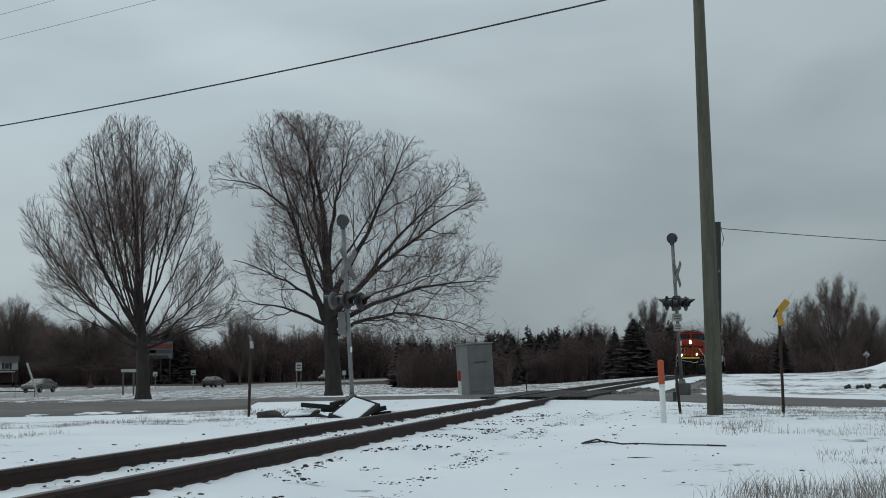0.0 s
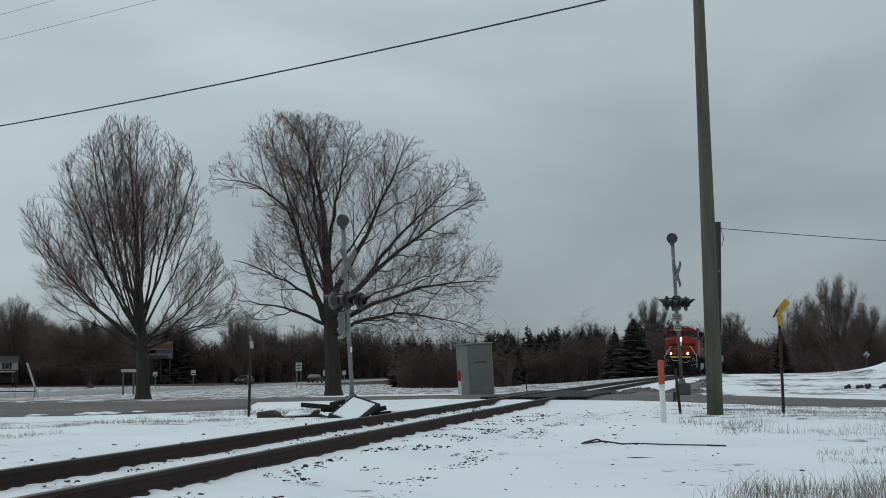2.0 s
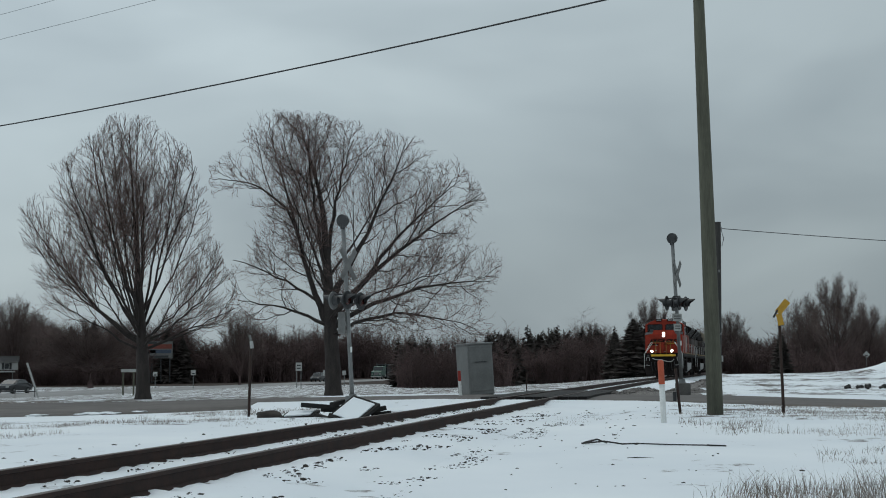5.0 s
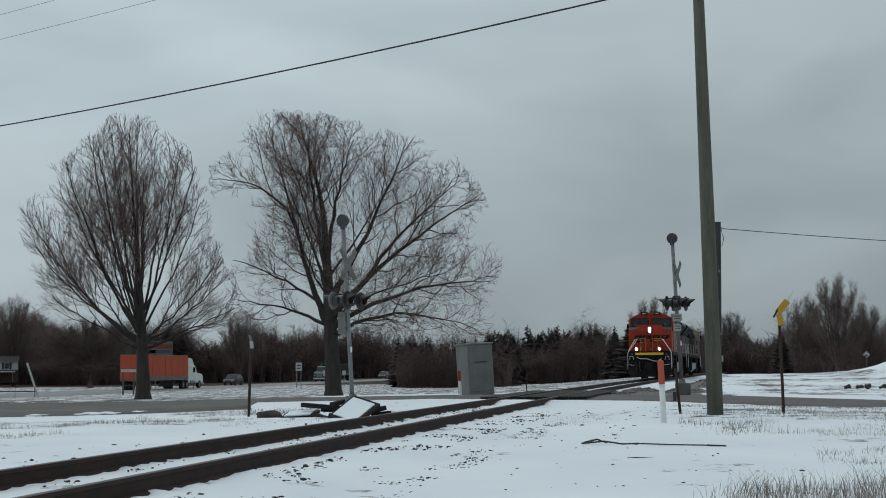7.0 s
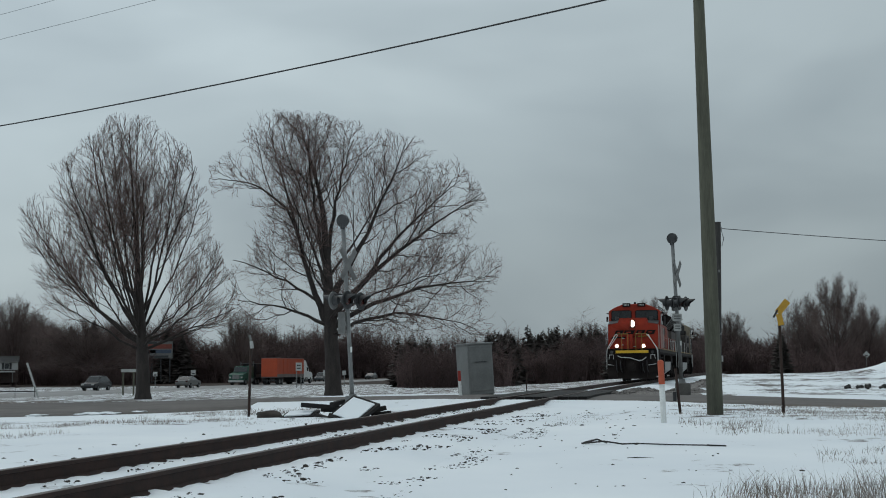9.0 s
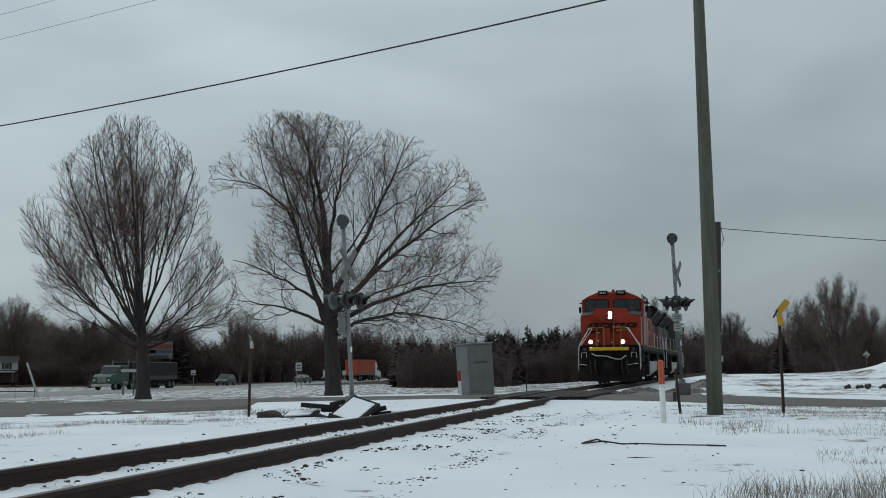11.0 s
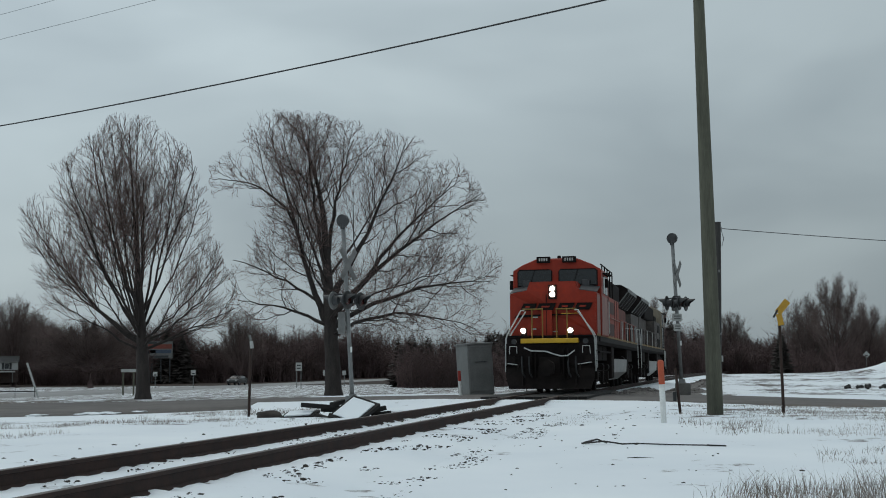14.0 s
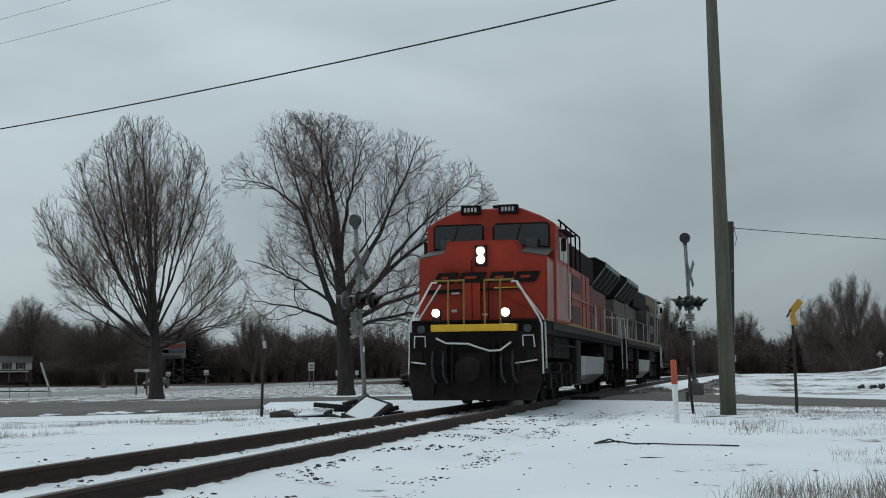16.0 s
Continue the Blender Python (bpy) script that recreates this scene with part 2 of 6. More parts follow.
def tube(bm, pts, radii, sides=8, cap=True, mi=0):
    """A tube along points with a radius at each."""
    pts = [Vector(p) for p in pts]
    if not isinstance(radii, (list, tuple)):
        radii = [radii] * len(pts)
    rings = []
    up = None
    for i, p in enumerate(pts):
        d = (pts[min(i + 1, len(pts) - 1)] - pts[max(i - 1, 0)]).normalized()
        if up is None:
            up = d.orthogonal().normalized()
        u = (up - d * up.dot(d))
        u = u.normalized() if u.length > 1e-6 else d.orthogonal().normalized()
        up = u
        v = d.cross(u)
        rings.append([bm.verts.new(p + (u * math.cos(6.28318 * k / sides) + v * math.sin(6.28318 * k / sides)) * radii[i]) for k in range(sides)])
    for a, b in zip(rings, rings[1:]):
        for k in range(sides):
            f = bm.faces.new((a[k], a[(k + 1) % sides], b[(k + 1) % sides], b[k]))
            f.material_index = mi
    if cap:
        for r, rev in ((rings[0], True), (rings[-1], False)):
            f = bm.faces.new(r[::-1] if rev else r)
            f.material_index = mi
    return bm


def tubed(pts, radii, sides=8):
    return tube(bmesh.new(), pts, radii, sides)


def disc(bm, c, axis, r, depth, sides=20, mi=0):
    c, a = Vector(c), Vector(axis).normalized()
    return tube(bm, [c - a * depth / 2, c + a * depth / 2], r, sides, mi=mi)


def prism(bm, outline, y0, y1, mi=0, axis="y", rise=0.0):
    """Extrudes a closed outline (pairs in the plane across the axis) from y0 to y1."""
    def place(a, b, t):
        return {"y": (a, t, b), "x": (t, a, b), "z": (a, b, t)}[axis]
    lo = [bm.verts.new(place(a, b, y0)) for a, b in outline]
    hi = [bm.verts.new(place(a, b + rise, y1)) for a, b in outline]
    n = len(outline)
    fs = [bm.faces.new(lo), bm.faces.new(hi[::-1])]
    for k in range(n):
        fs.append(bm.faces.new((lo[k], hi[k], hi[(k + 1) % n], lo[(k + 1) % n])))
    for f in fs:
        f.material_index = mi
    bmesh.ops.recalc_face_normals(bm, faces=fs)
    return bm


def grid_mesh(name, xs, ys, fz, material):
    """A sheet over xs by ys with heights fz."""
    me = bpy.data.meshes.new(name)
    nx, ny = len(xs), len(ys)
    verts = [(x, y, fz(x, y)) for y in ys for x in xs]
    faces = [(j * nx + i, j * nx + i + 1, (j + 1) * nx + i + 1, (j + 1) * nx + i) for j in range(ny - 1) for i in range(nx - 1)]
    me.from_pydata(verts, [], faces)
    me.materials.append(material)
    me.polygons.foreach_set("use_smooth", [True] * len(me.polygons))
    return new(name, me)


# ---- plan: the track's line, rail tops at z = 0 ----
T_OFF, T_YAW, T_BEND = 5.522, 0.19651, 0.000382


def track(s, side=0.0, z=0.0):
    """A point of the track s metres along it, side metres towards the camera's side."""
    a = T_YAW + T_BEND * s
    x = -T_OFF * math.cos(T_YAW) + (math.cos(T_YAW) - math.cos(a)) / T_BEND
    y = T_OFF * math.sin(T_YAW) + (math.sin(a) - math.sin(T_YAW)) / T_BEND
    return Vector((x + side * math.cos(a), y - side * math.sin(a), z))


def along(x, y):
    """Nearest s and side of a plan point."""
    a = T_YAW
    for _ in range(3):
        s = (x + T_OFF * math.cos(T_YAW)) * math.sin(a) + (y - T_OFF * math.sin(T_YAW)) * math.cos(a)
        a = T_YAW + T_BEND * s * 0.5
    p = track(s)
    b = T_YAW + T_BEND * s
    return s, (x - p.x) * math.cos(b) - (y - p.y) * math.sin(b)


def heading(s):
    return T_YAW + T_BEND * s


def step(a, b, x):
    t = max(0.0, min(1.0, (x - a) / (b - a)))
    return t * t * (3 - 2 * t)


# road edges as plan points, near edge and far edge, with heights
ROAD = [  # near x, y, far x, y, z
    (-60, 22, -75, 46, -0.60), (-30, 28.5, -38, 51.0, -0.50), (-12.5, 36.5, -18.5, 55, -0.40), (-8.8, 41.0, -13, 54.5, -0.36), (-5, 42.5, -6.5, 52.0, -0.20),
    (0.5, 41.3, 1.5, 50.3, -0.10), (3.8, 39.0, 5.2, 49.0, -0.10), (6.5, 37.3, 9.5, 47.0, -0.12), (11.5, 34.4, 15.0, 44.2, -0.29),
    (30, 20, 36, 31, -0.55), (60, 0, 68, 10, -0.7)]


def road_z(x, y):
    """Height of the road at a plan point, and how far outside its edge the point is."""
    best = (1e9, 0.0)
    for a, b in zip(ROAD, ROAD[1:]):
        ca, cb = Vector(((a[0] + a[2]) / 2, (a[1] + a[3]) / 2)), Vector(((b[0] + b[2]) / 2, (b[1] + b[3]) / 2))
        wa, wb = math.hypot(a[0] - a[2], a[1] - a[3]) / 2, math.hypot(b[0] - b[2], b[1] - b[3]) / 2
        d = cb - ca
        t = max(0, min(1, (Vector((x, y)) - ca).dot(d) / d.length_squared))
        q = (Vector((x, y)) - ca - d * t).length - (wa + (wb - wa) * t)
        if q < best[0]:
            best = (q, a[4] + (b[4] - a[4]) * t)
    return best


def ground_z(x, y):
    """Height of the ground."""
    s, u = along(x, y)
    far = step(50, 130, y)
    z = -0.27 + 0.05 * noise.noise((x * 0.22, y * 0.22, 0)) + 0.02 * noise.noise((x * 1.1, y * 1.1, 3))
    if u > 0:
        z += 0.15 * step(17, 24, y) * step(2.0, 4.5, u)
    if u < 0:
        z += -0.10 * step(3, 12, -u)
    low = 1.46 if u > 0 else 0.30 + 1.16 * step(3, 26, -u)
    z = z * (1 - far) - low * far
    if u > 3 and 45 < y < 95:  # low berm along the far side of the road
        z += (0.46 + 0.05 * noise.noise((x * 0.35, y * 0.35, 6)) - z) * step(47.5, 57, y) * step(2.8, 6.0, u) * (1 - step(66, 92, y))
    if 8 < x < 45 and 45 < y < 80:  # snow ploughed into a bank
        z += (0.80 + 0.35 * noise.noise((x * 0.7, y * 0.7, 1)) + 0.16 * noise.noise((x * 1.7, y * 1.7, 2))) * math.exp(-((x - 21.6) / 2.3) ** 2 - ((y - 58.0) / 5.0) ** 2)
    # ballast shoulder under the track
    bed = -0.20 - 0.22 * step(1.4, 3.4, abs(u))
    z = z + (max(bed, z) - z) * (1 - step(2.2, 4.2, abs(u))) if y < 260 else z
    if abs(u) < 2.0:
        z = -0.27 if s < 38 else -0.185
    q, rz = road_z(x, y)
    if q < 4 and y < 120:
        k = 1 - step(0.4, 3.5, q)
        z = z + (rz + 0.03 - 0.12 * (1 - step(-0.9, 0.0, q)) - z) * k
    return z


# ---- ground, road, track ----
def spread(a, b, fine, grow, end):
    """Even steps from a to b, then widening to end on both sides."""
    v = list(np.arange(a, b, fine))
    st, x = fine, b
    while x < end:
        v.append(x)
        st *= grow
        x += st
    v.append(end)
    st, x = fine, a
    lo = []
    while x > -end:
        st *= grow
        x -= st
        lo.append(max(x, -end))
    return lo[::-1] + v


ground = grid_mesh("ground", spread(-20, 22, 0.4, 1.16, 2500), [y for y in spread(3, 64, 0.4, 1.12, 2500)], ground_z, None)
ground.data.materials.clear()
for q in (SNOW, SNOW_FIELD, BALLAST, LITTER, SNOW_PATCHY):
    ground.data.materials.append(q)
for poly in ground.data.polygons:
    c = poly.center
    s_c, u_c = along(c.x, c.y)
    poly.material_index = 1 if (c.y > 52 and not (abs(u_c) < 3 and c.y < 200)) and not (c.y < 75 and u_c > 6) else 0
    if u_c > 4.6 and 46 < c.y < 75 and c.x < 19:
        poly.material_index = 4
    if 1.2 < u_c < 5.2 + noise.noise((c.x * 0.4, c.y * 0.4, 0)) and 47.5 < s_c < 66:
        poly.material_index = 2
    if c.y > 205 + 6 * noise.noise((c.x * 0.05, 0, 0)):
        poly.material_index = 3
tagged(ground, "flat snow-covered ground with grass showing through", "ground", kind="structure")


def road_mesh(name, rows, material, lift):
    bm = bmesh.new()
    prev = None
    for i, (a, b) in enumerate(zip(rows, rows[1:])):
        for k in range(6):
            t = k / 6
            p = [a[j] + (b[j] - a[j]) * t for j in range(5)]
            ring = []
            for m in range(7):
                w = m / 6
                crown = 0.05 * (1 - (2 * w - 1) ** 2)
                jag = 0.25 * noise.noise((p[0] * 0.6, p[1] * 0.6, m)) if m in (0, 6) else 0
                ring.append(bm.verts.new((p[0] + (p[2] - p[0]) * w + jag, p[1] + (p[3] - p[1]) * w + jag, p[4] + lift + crown)))
            out = (Vector((p[0], p[1], 0)) - Vector((p[2], p[3], 0))).normalized() * 0.6
            ring.insert(0, bm.verts.new(ring[0].co + out + Vector((0, 0, -0.30))))
            ring.append(bm.verts.new(ring[-1].co - out + Vector((0, 0, -0.30))))
            if prev:
                for m in range(len(ring) - 1):
                    bm.faces.new((prev[m], ring[m], ring[m + 1], prev[m + 1]))
            prev = ring
    bmesh.ops.recalc_face_normals(bm, faces=bm.faces)
    ob = part(name, bm, material, smooth=True)
    return ob


road = tagged(road_mesh("road", ROAD, ASPHALT, -0.025), "grey worn two-lane asphalt road over the crossing", "road", kind="structure")
HWY0, HWYD, HWYL = Vector((-39.6, 129.0, 0)), Vector((0.174, 0.985, 0)), Vector((-0.985, 0.174, 0))


def hwy(s, lane):
    """Point of the highway: s metres along, lane metres to its far side."""
    p = HWY0 + HWYD * s + HWYL * lane
    p.z = -1.28 - 0.14 * step(0, 60, s)
    return p


hw_rows = []
for s_h in (-100, -60, -30, 0, 30, 60, 100, 160, 240):
    n_p, f_p = hwy(s_h, -3.2), hwy(s_h, 7.5)
    hw_rows.append((n_p.x, n_p.y, f_p.x, f_p.y, n_p.z))
highway = tagged(road_mesh("highway_road", hw_rows, HIGHWAY, 0.0), "dark wet asphalt highway beyond the snowy field", "road", kind="structure")


def rail_mesh(side):
    """One rail with foot, web and head, following the track."""
    prof = [(-0.07, -0.18), (0.07, -0.18), (0.07, -0.168), (0.012, -0.145), (0.010, -0.05), (0.037, -0.038), (0.037, -0.004), (0.030, 0.0),
            (-0.030, 0.0), (-0.037, -0.004), (-0.037, -0.038), (-0.010, -0.05), (-0.012, -0.145), (-0.07, -0.168)]
    bm = bmesh.new()
    prev = None
    ss = list(np.arange(-8, 90, 3.0)) + list(np.arange(90, 420, 10.0))
    for s in ss:
        ring = [bm.verts.new(track(s, side + a, z)) for a, z in prof]
        if prev:
            for k in range(len(prof)):
                f = bm.faces.new((prev[k], ring[k], ring[(k + 1) % len(prof)], prev[(k + 1) % len(prof)]))
                f.material_index = 1 if k in (6, 7, 8) else 0
        prev = ring
    bmesh.ops.recalc_face_normals(bm, faces=bm.faces)
    return bm


railway = thing("railway_track", pose(0, 0, 0), "rusty single railway track half buried in snow", "railway track", kind="structure")
part("rail", rail_mesh(-0.7525), [RAIL, RAILTOP], railway)
part("rail", rail_mesh(0.7525), [RAIL, RAILTOP], railway)

# ---- trees ----
rnd = random.Random(7)


def jit(a):
    return Vector((rnd.uniform(-a, a), rnd.uniform(-a, a), rnd.uniform(-a, a)))


class Wood:
    """Collects tapered branches into one mesh quickly."""

    def __init__(self):
        self.v, self.f = [], []

    def branch(self, pts, r0, r1, sides):
        n = len(pts)
        base = len(self.v)
        d = (pts[-1] - pts[0]).normalized()
        u = d.orthogonal().normalized()
        w = d.cross(u)
        for i, p in enumerate(pts):
            r = r0 + (r1 - r0) * i / (n - 1)
            for k in range(sides):
                a = 6.28318 * k / sides
                self.v.append(p + u * (math.cos(a) * r) + w * (math.sin(a) * r))
        for i in range(n - 1):
            for k in range(sides):
                a, b = base + i * sides + k, base + i * sides + (k + 1) % sides
                self.f.append((a, b, b + sides, a + sides))

    def object(self, name, material, parent=None, label=""):
        me = bpy.data.meshes.new(name)
        me.from_pydata([tuple(v) for v in self.v], [], self.f)
        me.materials.append(material)
        me.polygons.foreach_set("use_smooth", [True] * len(me.polygons))
        ob = new(name, me)
        if parent is not None:
            ob.parent = parent
        if label:
            ob["label"] = label
        return ob


def curve_pts(a, c, b, n, wob=0.0):
    out = []
    for i in range(n + 1):
        t = i / n
        out.append(a * (1 - t) ** 2 + c * (2 * t * (1 - t)) + b * t * t + (jit(wob) if 0 < i < n else Vector()))
    return out


def sprout(wood, twigs, pts, r0, r1, level, top, droop, lens, dens):
    """Side branches along a parent branch; deeper levels become twigs."""
    total = sum((b - a).length for a, b in zip(pts, pts[1:]))
    n = max(2, int(total * dens[level]))
    for i in range(n):
        t = (0.32 if level == 0 else 0.2) + (0.68 if level == 0 else 0.8) * ((i + rnd.random()) / n) ** 0.75
        f = t * (len(pts) - 1)
        k = min(int(f), len(pts) - 2)
        p = pts[k].lerp(pts[k + 1], f - k)
        d = (pts[k + 1] - pts[k]).normalized()
        side = d.orthogonal().normalized()
        side.rotate(Matrix.Rotation(rnd.uniform(0, 6.283), 3, d))
        ang = radians(rnd.uniform(14, 32) if level == 0 else rnd.uniform(20, 44))
        nd = (d * math.cos(ang) + side * math.sin(ang)).normalized()
        ln = lens[level] * rnd.uniform(0.55, 1.15) * (1.12 - 0.62 * t)
        ln = min(ln, total * 0.75)
        if nd.z < -0.15:
            nd.z *= 0.4
        lift = Vector((0, 0, ln * (0.36 - droop * (1 if p.z < top * 0.5 else 0.35)) * rnd.uniform(0.3, 1.2)))
        c = p + nd * ln * 0.5
        e = p + nd * ln + lift
        r = max(0.005, (r0 + (r1 - r0) * t) * 0.48)
        if level >= 2:
            q = curve_pts(p, c, e, 2, 0.03 * ln)
            twigs.branch(q, min(r, 0.0105), 0.0035, 3)
            if level < len(lens) - 1:
                sprout(wood, twigs, q, min(r, 0.011), 0.004, level + 1, top, droop, lens, dens)
        else:
            q = curve_pts(p, c, e, 5 if level == 0 else 3, 0.028 * ln)
            (wood if level == 0 else twigs).branch(q, r, max(0.008, r * 0.28), 5 if level == 0 else 4)
            sprout(wood, twigs, q, r, max(0.008, r * 0.28), level + 1, top, droop, lens, dens)


def bare_tree(name, m, trunk_pts, trunk_r, limbs, lens, dens, droop, label, bark=None, twig=None):
    """A leafless tree: trunk points, limbs as (start share of the trunk, tip, radius, bow) and side growth."""
    root = thing(name, m, label, "tree")
    wood, twigs = Wood(), Wood()
    tp = [Vector(p) for p in trunk_pts]
    fine = []
    for a, b in zip(tp, tp[1:]):
        fine += [a.lerp(b, k / 3) for k in range(3)]
    fine.append(tp[-1])
    base = len(fine)
    wood.branch(fine, trunk_r, trunk_r * 0.10, 12)
    wood.branch([tp[0] + Vector((0, 0, -0.3)), tp[0] + Vector((0, 0, 0.05)), tp[0] + Vector((0, 0, 0.35))], trunk_r * 1.7, trunk_r * 0.96, 12)
    top = max(l[1][2] for l in limbs)
    for share, tip, r, bow in limbs:
        f = share * (base - 1)
        k = min(int(f), base - 2)
        p = fine[k].lerp(fine[k + 1], f - k)
        tip = Vector(tip)
        mid = p.lerp(tip, 0.45) + Vector((0, 0, bow)) + jit(0.25)
        q = curve_pts(p, mid, tip, 9, 0.10)
        wood.branch(q, r, max(0.014, r * 0.14), 7)
        sprout(wood, twigs, q, r, max(0.014, r * 0.14), 0, top, droop, lens, dens)
    wood.object("trunk", bark or BARK, root)
    twigs.object("crown", twig or TWIG, root)
    return root


def fan(n, rx, ry, z0, z1, r, share0=0.7, cx=0.0, bow=-0.6):
    """Ascending limbs spread over an oval crown."""
    out = []
    for i in range(n):
        a = 6.283 * (i * 0.381966) + rnd.uniform(-0.2, 0.2)
        k = (i + 0.5) / n
        rad = math.sqrt(k)
        z = z1 - (z1 - z0) * k ** 1.3
        out.append((share0 + (1 - share0) * (1 - k) * rnd.uniform(0.8, 1), (cx + math.cos(a) * rx * rad, math.sin(a) * ry * rad, z), r * (1 - 0.45 * k), bow * rad))
    return out


def crown_room(profile, depth, lobes=0.12):
    """Tells whether a point lies inside a crown given as (height, left, right) rows."""
    def inside(p):
        if not profile[0][0] < p.z < profile[-1][0]:
            return False
        for (za, la, ra), (zb, lb, rb) in zip(profile, profile[1:]):
            if p.z <= zb:
                t = (p.z - za) / (zb - za)
                lo, hi = la + (lb - la) * t, ra + (rb - ra) * t
                break
        c, h = (lo + hi) / 2, (hi - lo) / 2
        h *= 1 + lobes * noise.noise((p.x * 0.5, p.y * 0.5, p.z * 0.5))
        return ((p.x - c) / h) ** 2 + (p.y / (h * depth)) ** 2 < 1
    return inside


def crown_tip(profile, z, a, depth, share):
    """A point on the crown's outline at a height and bearing."""
    for (za, la, ra), (zb, lb, rb) in zip(profile, profile[1:]):
        if z <= zb:
            t = (z - za) / (zb - za)
            lo, hi = la + (lb - la) * t, ra + (rb - ra) * t
            break
    h = (hi - lo) / 2 * share
    return Vector(((lo + hi) / 2 + math.cos(a) * h, math.sin(a) * h * depth, z))


def shoots(banks, pts, r0, r1, level, habit, inside):
    """Side growth along a branch, kept inside the crown, down to fine twigs."""
    lens, dens, spread_a, lift, crook = habit
    total = sum((b - a).length for a, b in zip(pts, pts[1:]))
    n = max(2, int(total * dens[level] + rnd.random()))
    first = 0.36 if level == 0 else 0.12
    turn = rnd.uniform(0, 6.283)
    for i in range(n):
        t = first + (1 - first) * (i + rnd.random()) / n
        f = t * (len(pts) - 1)
        k = min(int(f), len(pts) - 2)
        p = pts[k].lerp(pts[k + 1], f - k)
        d = (pts[k + 1] - pts[k]).normalized()
        side = d.orthogonal().normalized()
        turn += 2.4 + rnd.uniform(-0.5, 0.5)
        side.rotate(Matrix.Rotation(turn, 3, d))
        ang = radians(rnd.uniform(*spread_a))
        nd = d * math.cos(ang) + side * math.sin(ang)
        ln = lens[level] * rnd.uniform(0.5, 1.2) * (1.15 - 0.5 * t)
        up = Vector((0, 0, lift * rnd.uniform(0.4, 1.3)))
        e = p + (nd + up) * ln
        tries = 0
        while not inside(e) and tries < 4:
            ln *= 0.68
            e = p + (nd + up) * ln
            tries += 1
        if tries == 4 and level < 2:
            continue
        c = p + nd * ln * 0.55
        r = (r0 + (r1 - r0) * t) * 0.55
        if level == 0:
            q = curve_pts(p, c, e, 5, crook * ln)
            r = min(max(r, 0.012), 0.034)
            banks[0].branch(q, r, 0.008, 5)
        elif level == 1:
            q = curve_pts(p, c, e, 3, crook * ln * 0.6)
            r = min(max(r, 0.009), 0.014)
            banks[1].branch(q, r, 0.0055, 3)
        elif level == 2:
            q = curve_pts(p, c, e, 2, crook * ln * 0.5)
            r = 0.0085
            banks[1].branch(q, r, 0.004, 3)
        else:
            banks[1].branch([p, e], 0.006, 0.003, 3)
            continue
        if level + 1 < len(lens):
            shoots(banks, q, r, 0.4 * r, level + 1, habit, inside)


def crowned_tree(name, m, trunk_pts, trunk_r, limbs, habit, inside, label, taper=1.0):
    """A leafless tree with its limbs given as (start, middle, tip, radius)."""
    root = thing(name, m, label, "tree")
    wood, twigs = Wood(), Wood()
    tp = [Vector(p) for p in trunk_pts]
    for k, (a, b) in enumerate(zip(tp, tp[1:])):
        ra, rb = (max(0.02, trunk_r * (1 - q.z / tp[-1].z) ** taper) for q in (a, b))
        wood.branch([a, a.lerp(b, 0.5), b + (b - a) * 0.02], ra, rb, 12)
    wood.branch([tp[0] + Vector((0, 0, -0.3)), tp[0] + Vector((0, 0, 0.05)), tp[0] + Vector((0, 0, 0.4))], trunk_r * 1.45, trunk_r * 0.97, 12)
    shoots((wood, twigs), tp[len(tp) // 2:], trunk_r * 0.4, 0.02, 0, habit, inside)
    for a, c, b, r in limbs:
        q = curve_pts(a, c * 2 - (a + b) / 2, b, 10, 0.07)
        wood.branch(q, r, 0.012, 7)
        shoots((wood, twigs), q, r, 0.014, 0, habit, inside)
    wood.object("trunk", BARK, root)
    twigs.object("crown", TWIG, root)
    return root


# upswept maple: many steep limbs fanning out of a low fork
MAPLE = [(2.6, -1.2, 2.0), (3.5, -3.2, 4.0), (4.2, -4.4, 4.3), (5.5, -5.0, 4.1), (6.9, -5.1, 3.6), (8.3, -5.4, 3.5), (9.5, -5.5, 2.9), (10.9, -4.5, 2.5), (12.2, -3.1, 1.7), (13.6, -1.6, 0.0)]
maple_limbs = []
maple_ks = [(i + 0.5) / 31 for i in range(31)]
rnd.shuffle(maple_ks)
for i, k in enumerate(maple_ks):
    outer = i % 7 != 3
    z_t = 3.5 + 9.3 * k ** 0.8 if outer else 9.0 + 4.2 * k
    tip = crown_tip(MAPLE, z_t, i * 2.39996 + 0.4, 0.9, 1.0 if outer else 0.5)
    z_s = 2.3 + 0.20 * max(0.0, z_t - 3.6) * rnd.uniform(0.4, 1.2)
    a = Vector((-0.06 * z_s, 0, z_s))
    c = a.lerp(tip, 0.5) + Vector((tip.x * 0.04, tip.y * 0.04, -0.045 * (tip - a).length + (0.25 if z_t < 5 else 0)))
    maple_limbs.append((a, c, tip, 0.055 + 0.02 * k))
tree_a = crowned_tree("bare_maple_tree", pose(-14.1, 61.5, -0.55), [(0, 0, 0), (-0.02, 0, 1.3), (-0.08, 0, 2.6), (-0.18, 0, 4.4), (-0.35, 0, 6.6), (-0.55, 0, 9.0), (-0.8, 0, 12.6)], 0.36, maple_limbs,
                      ((2.4, 1.2, 0.62, 0.36), (1.25, 2.7, 4.2, 3.6), (18, 42), 0.22, 0.03), crown_room([(z, l - 0.25, r + 0.25) for z, l, r in MAPLE], 0.92), "tall leafless maple with upswept branches beside the road", 1.5)

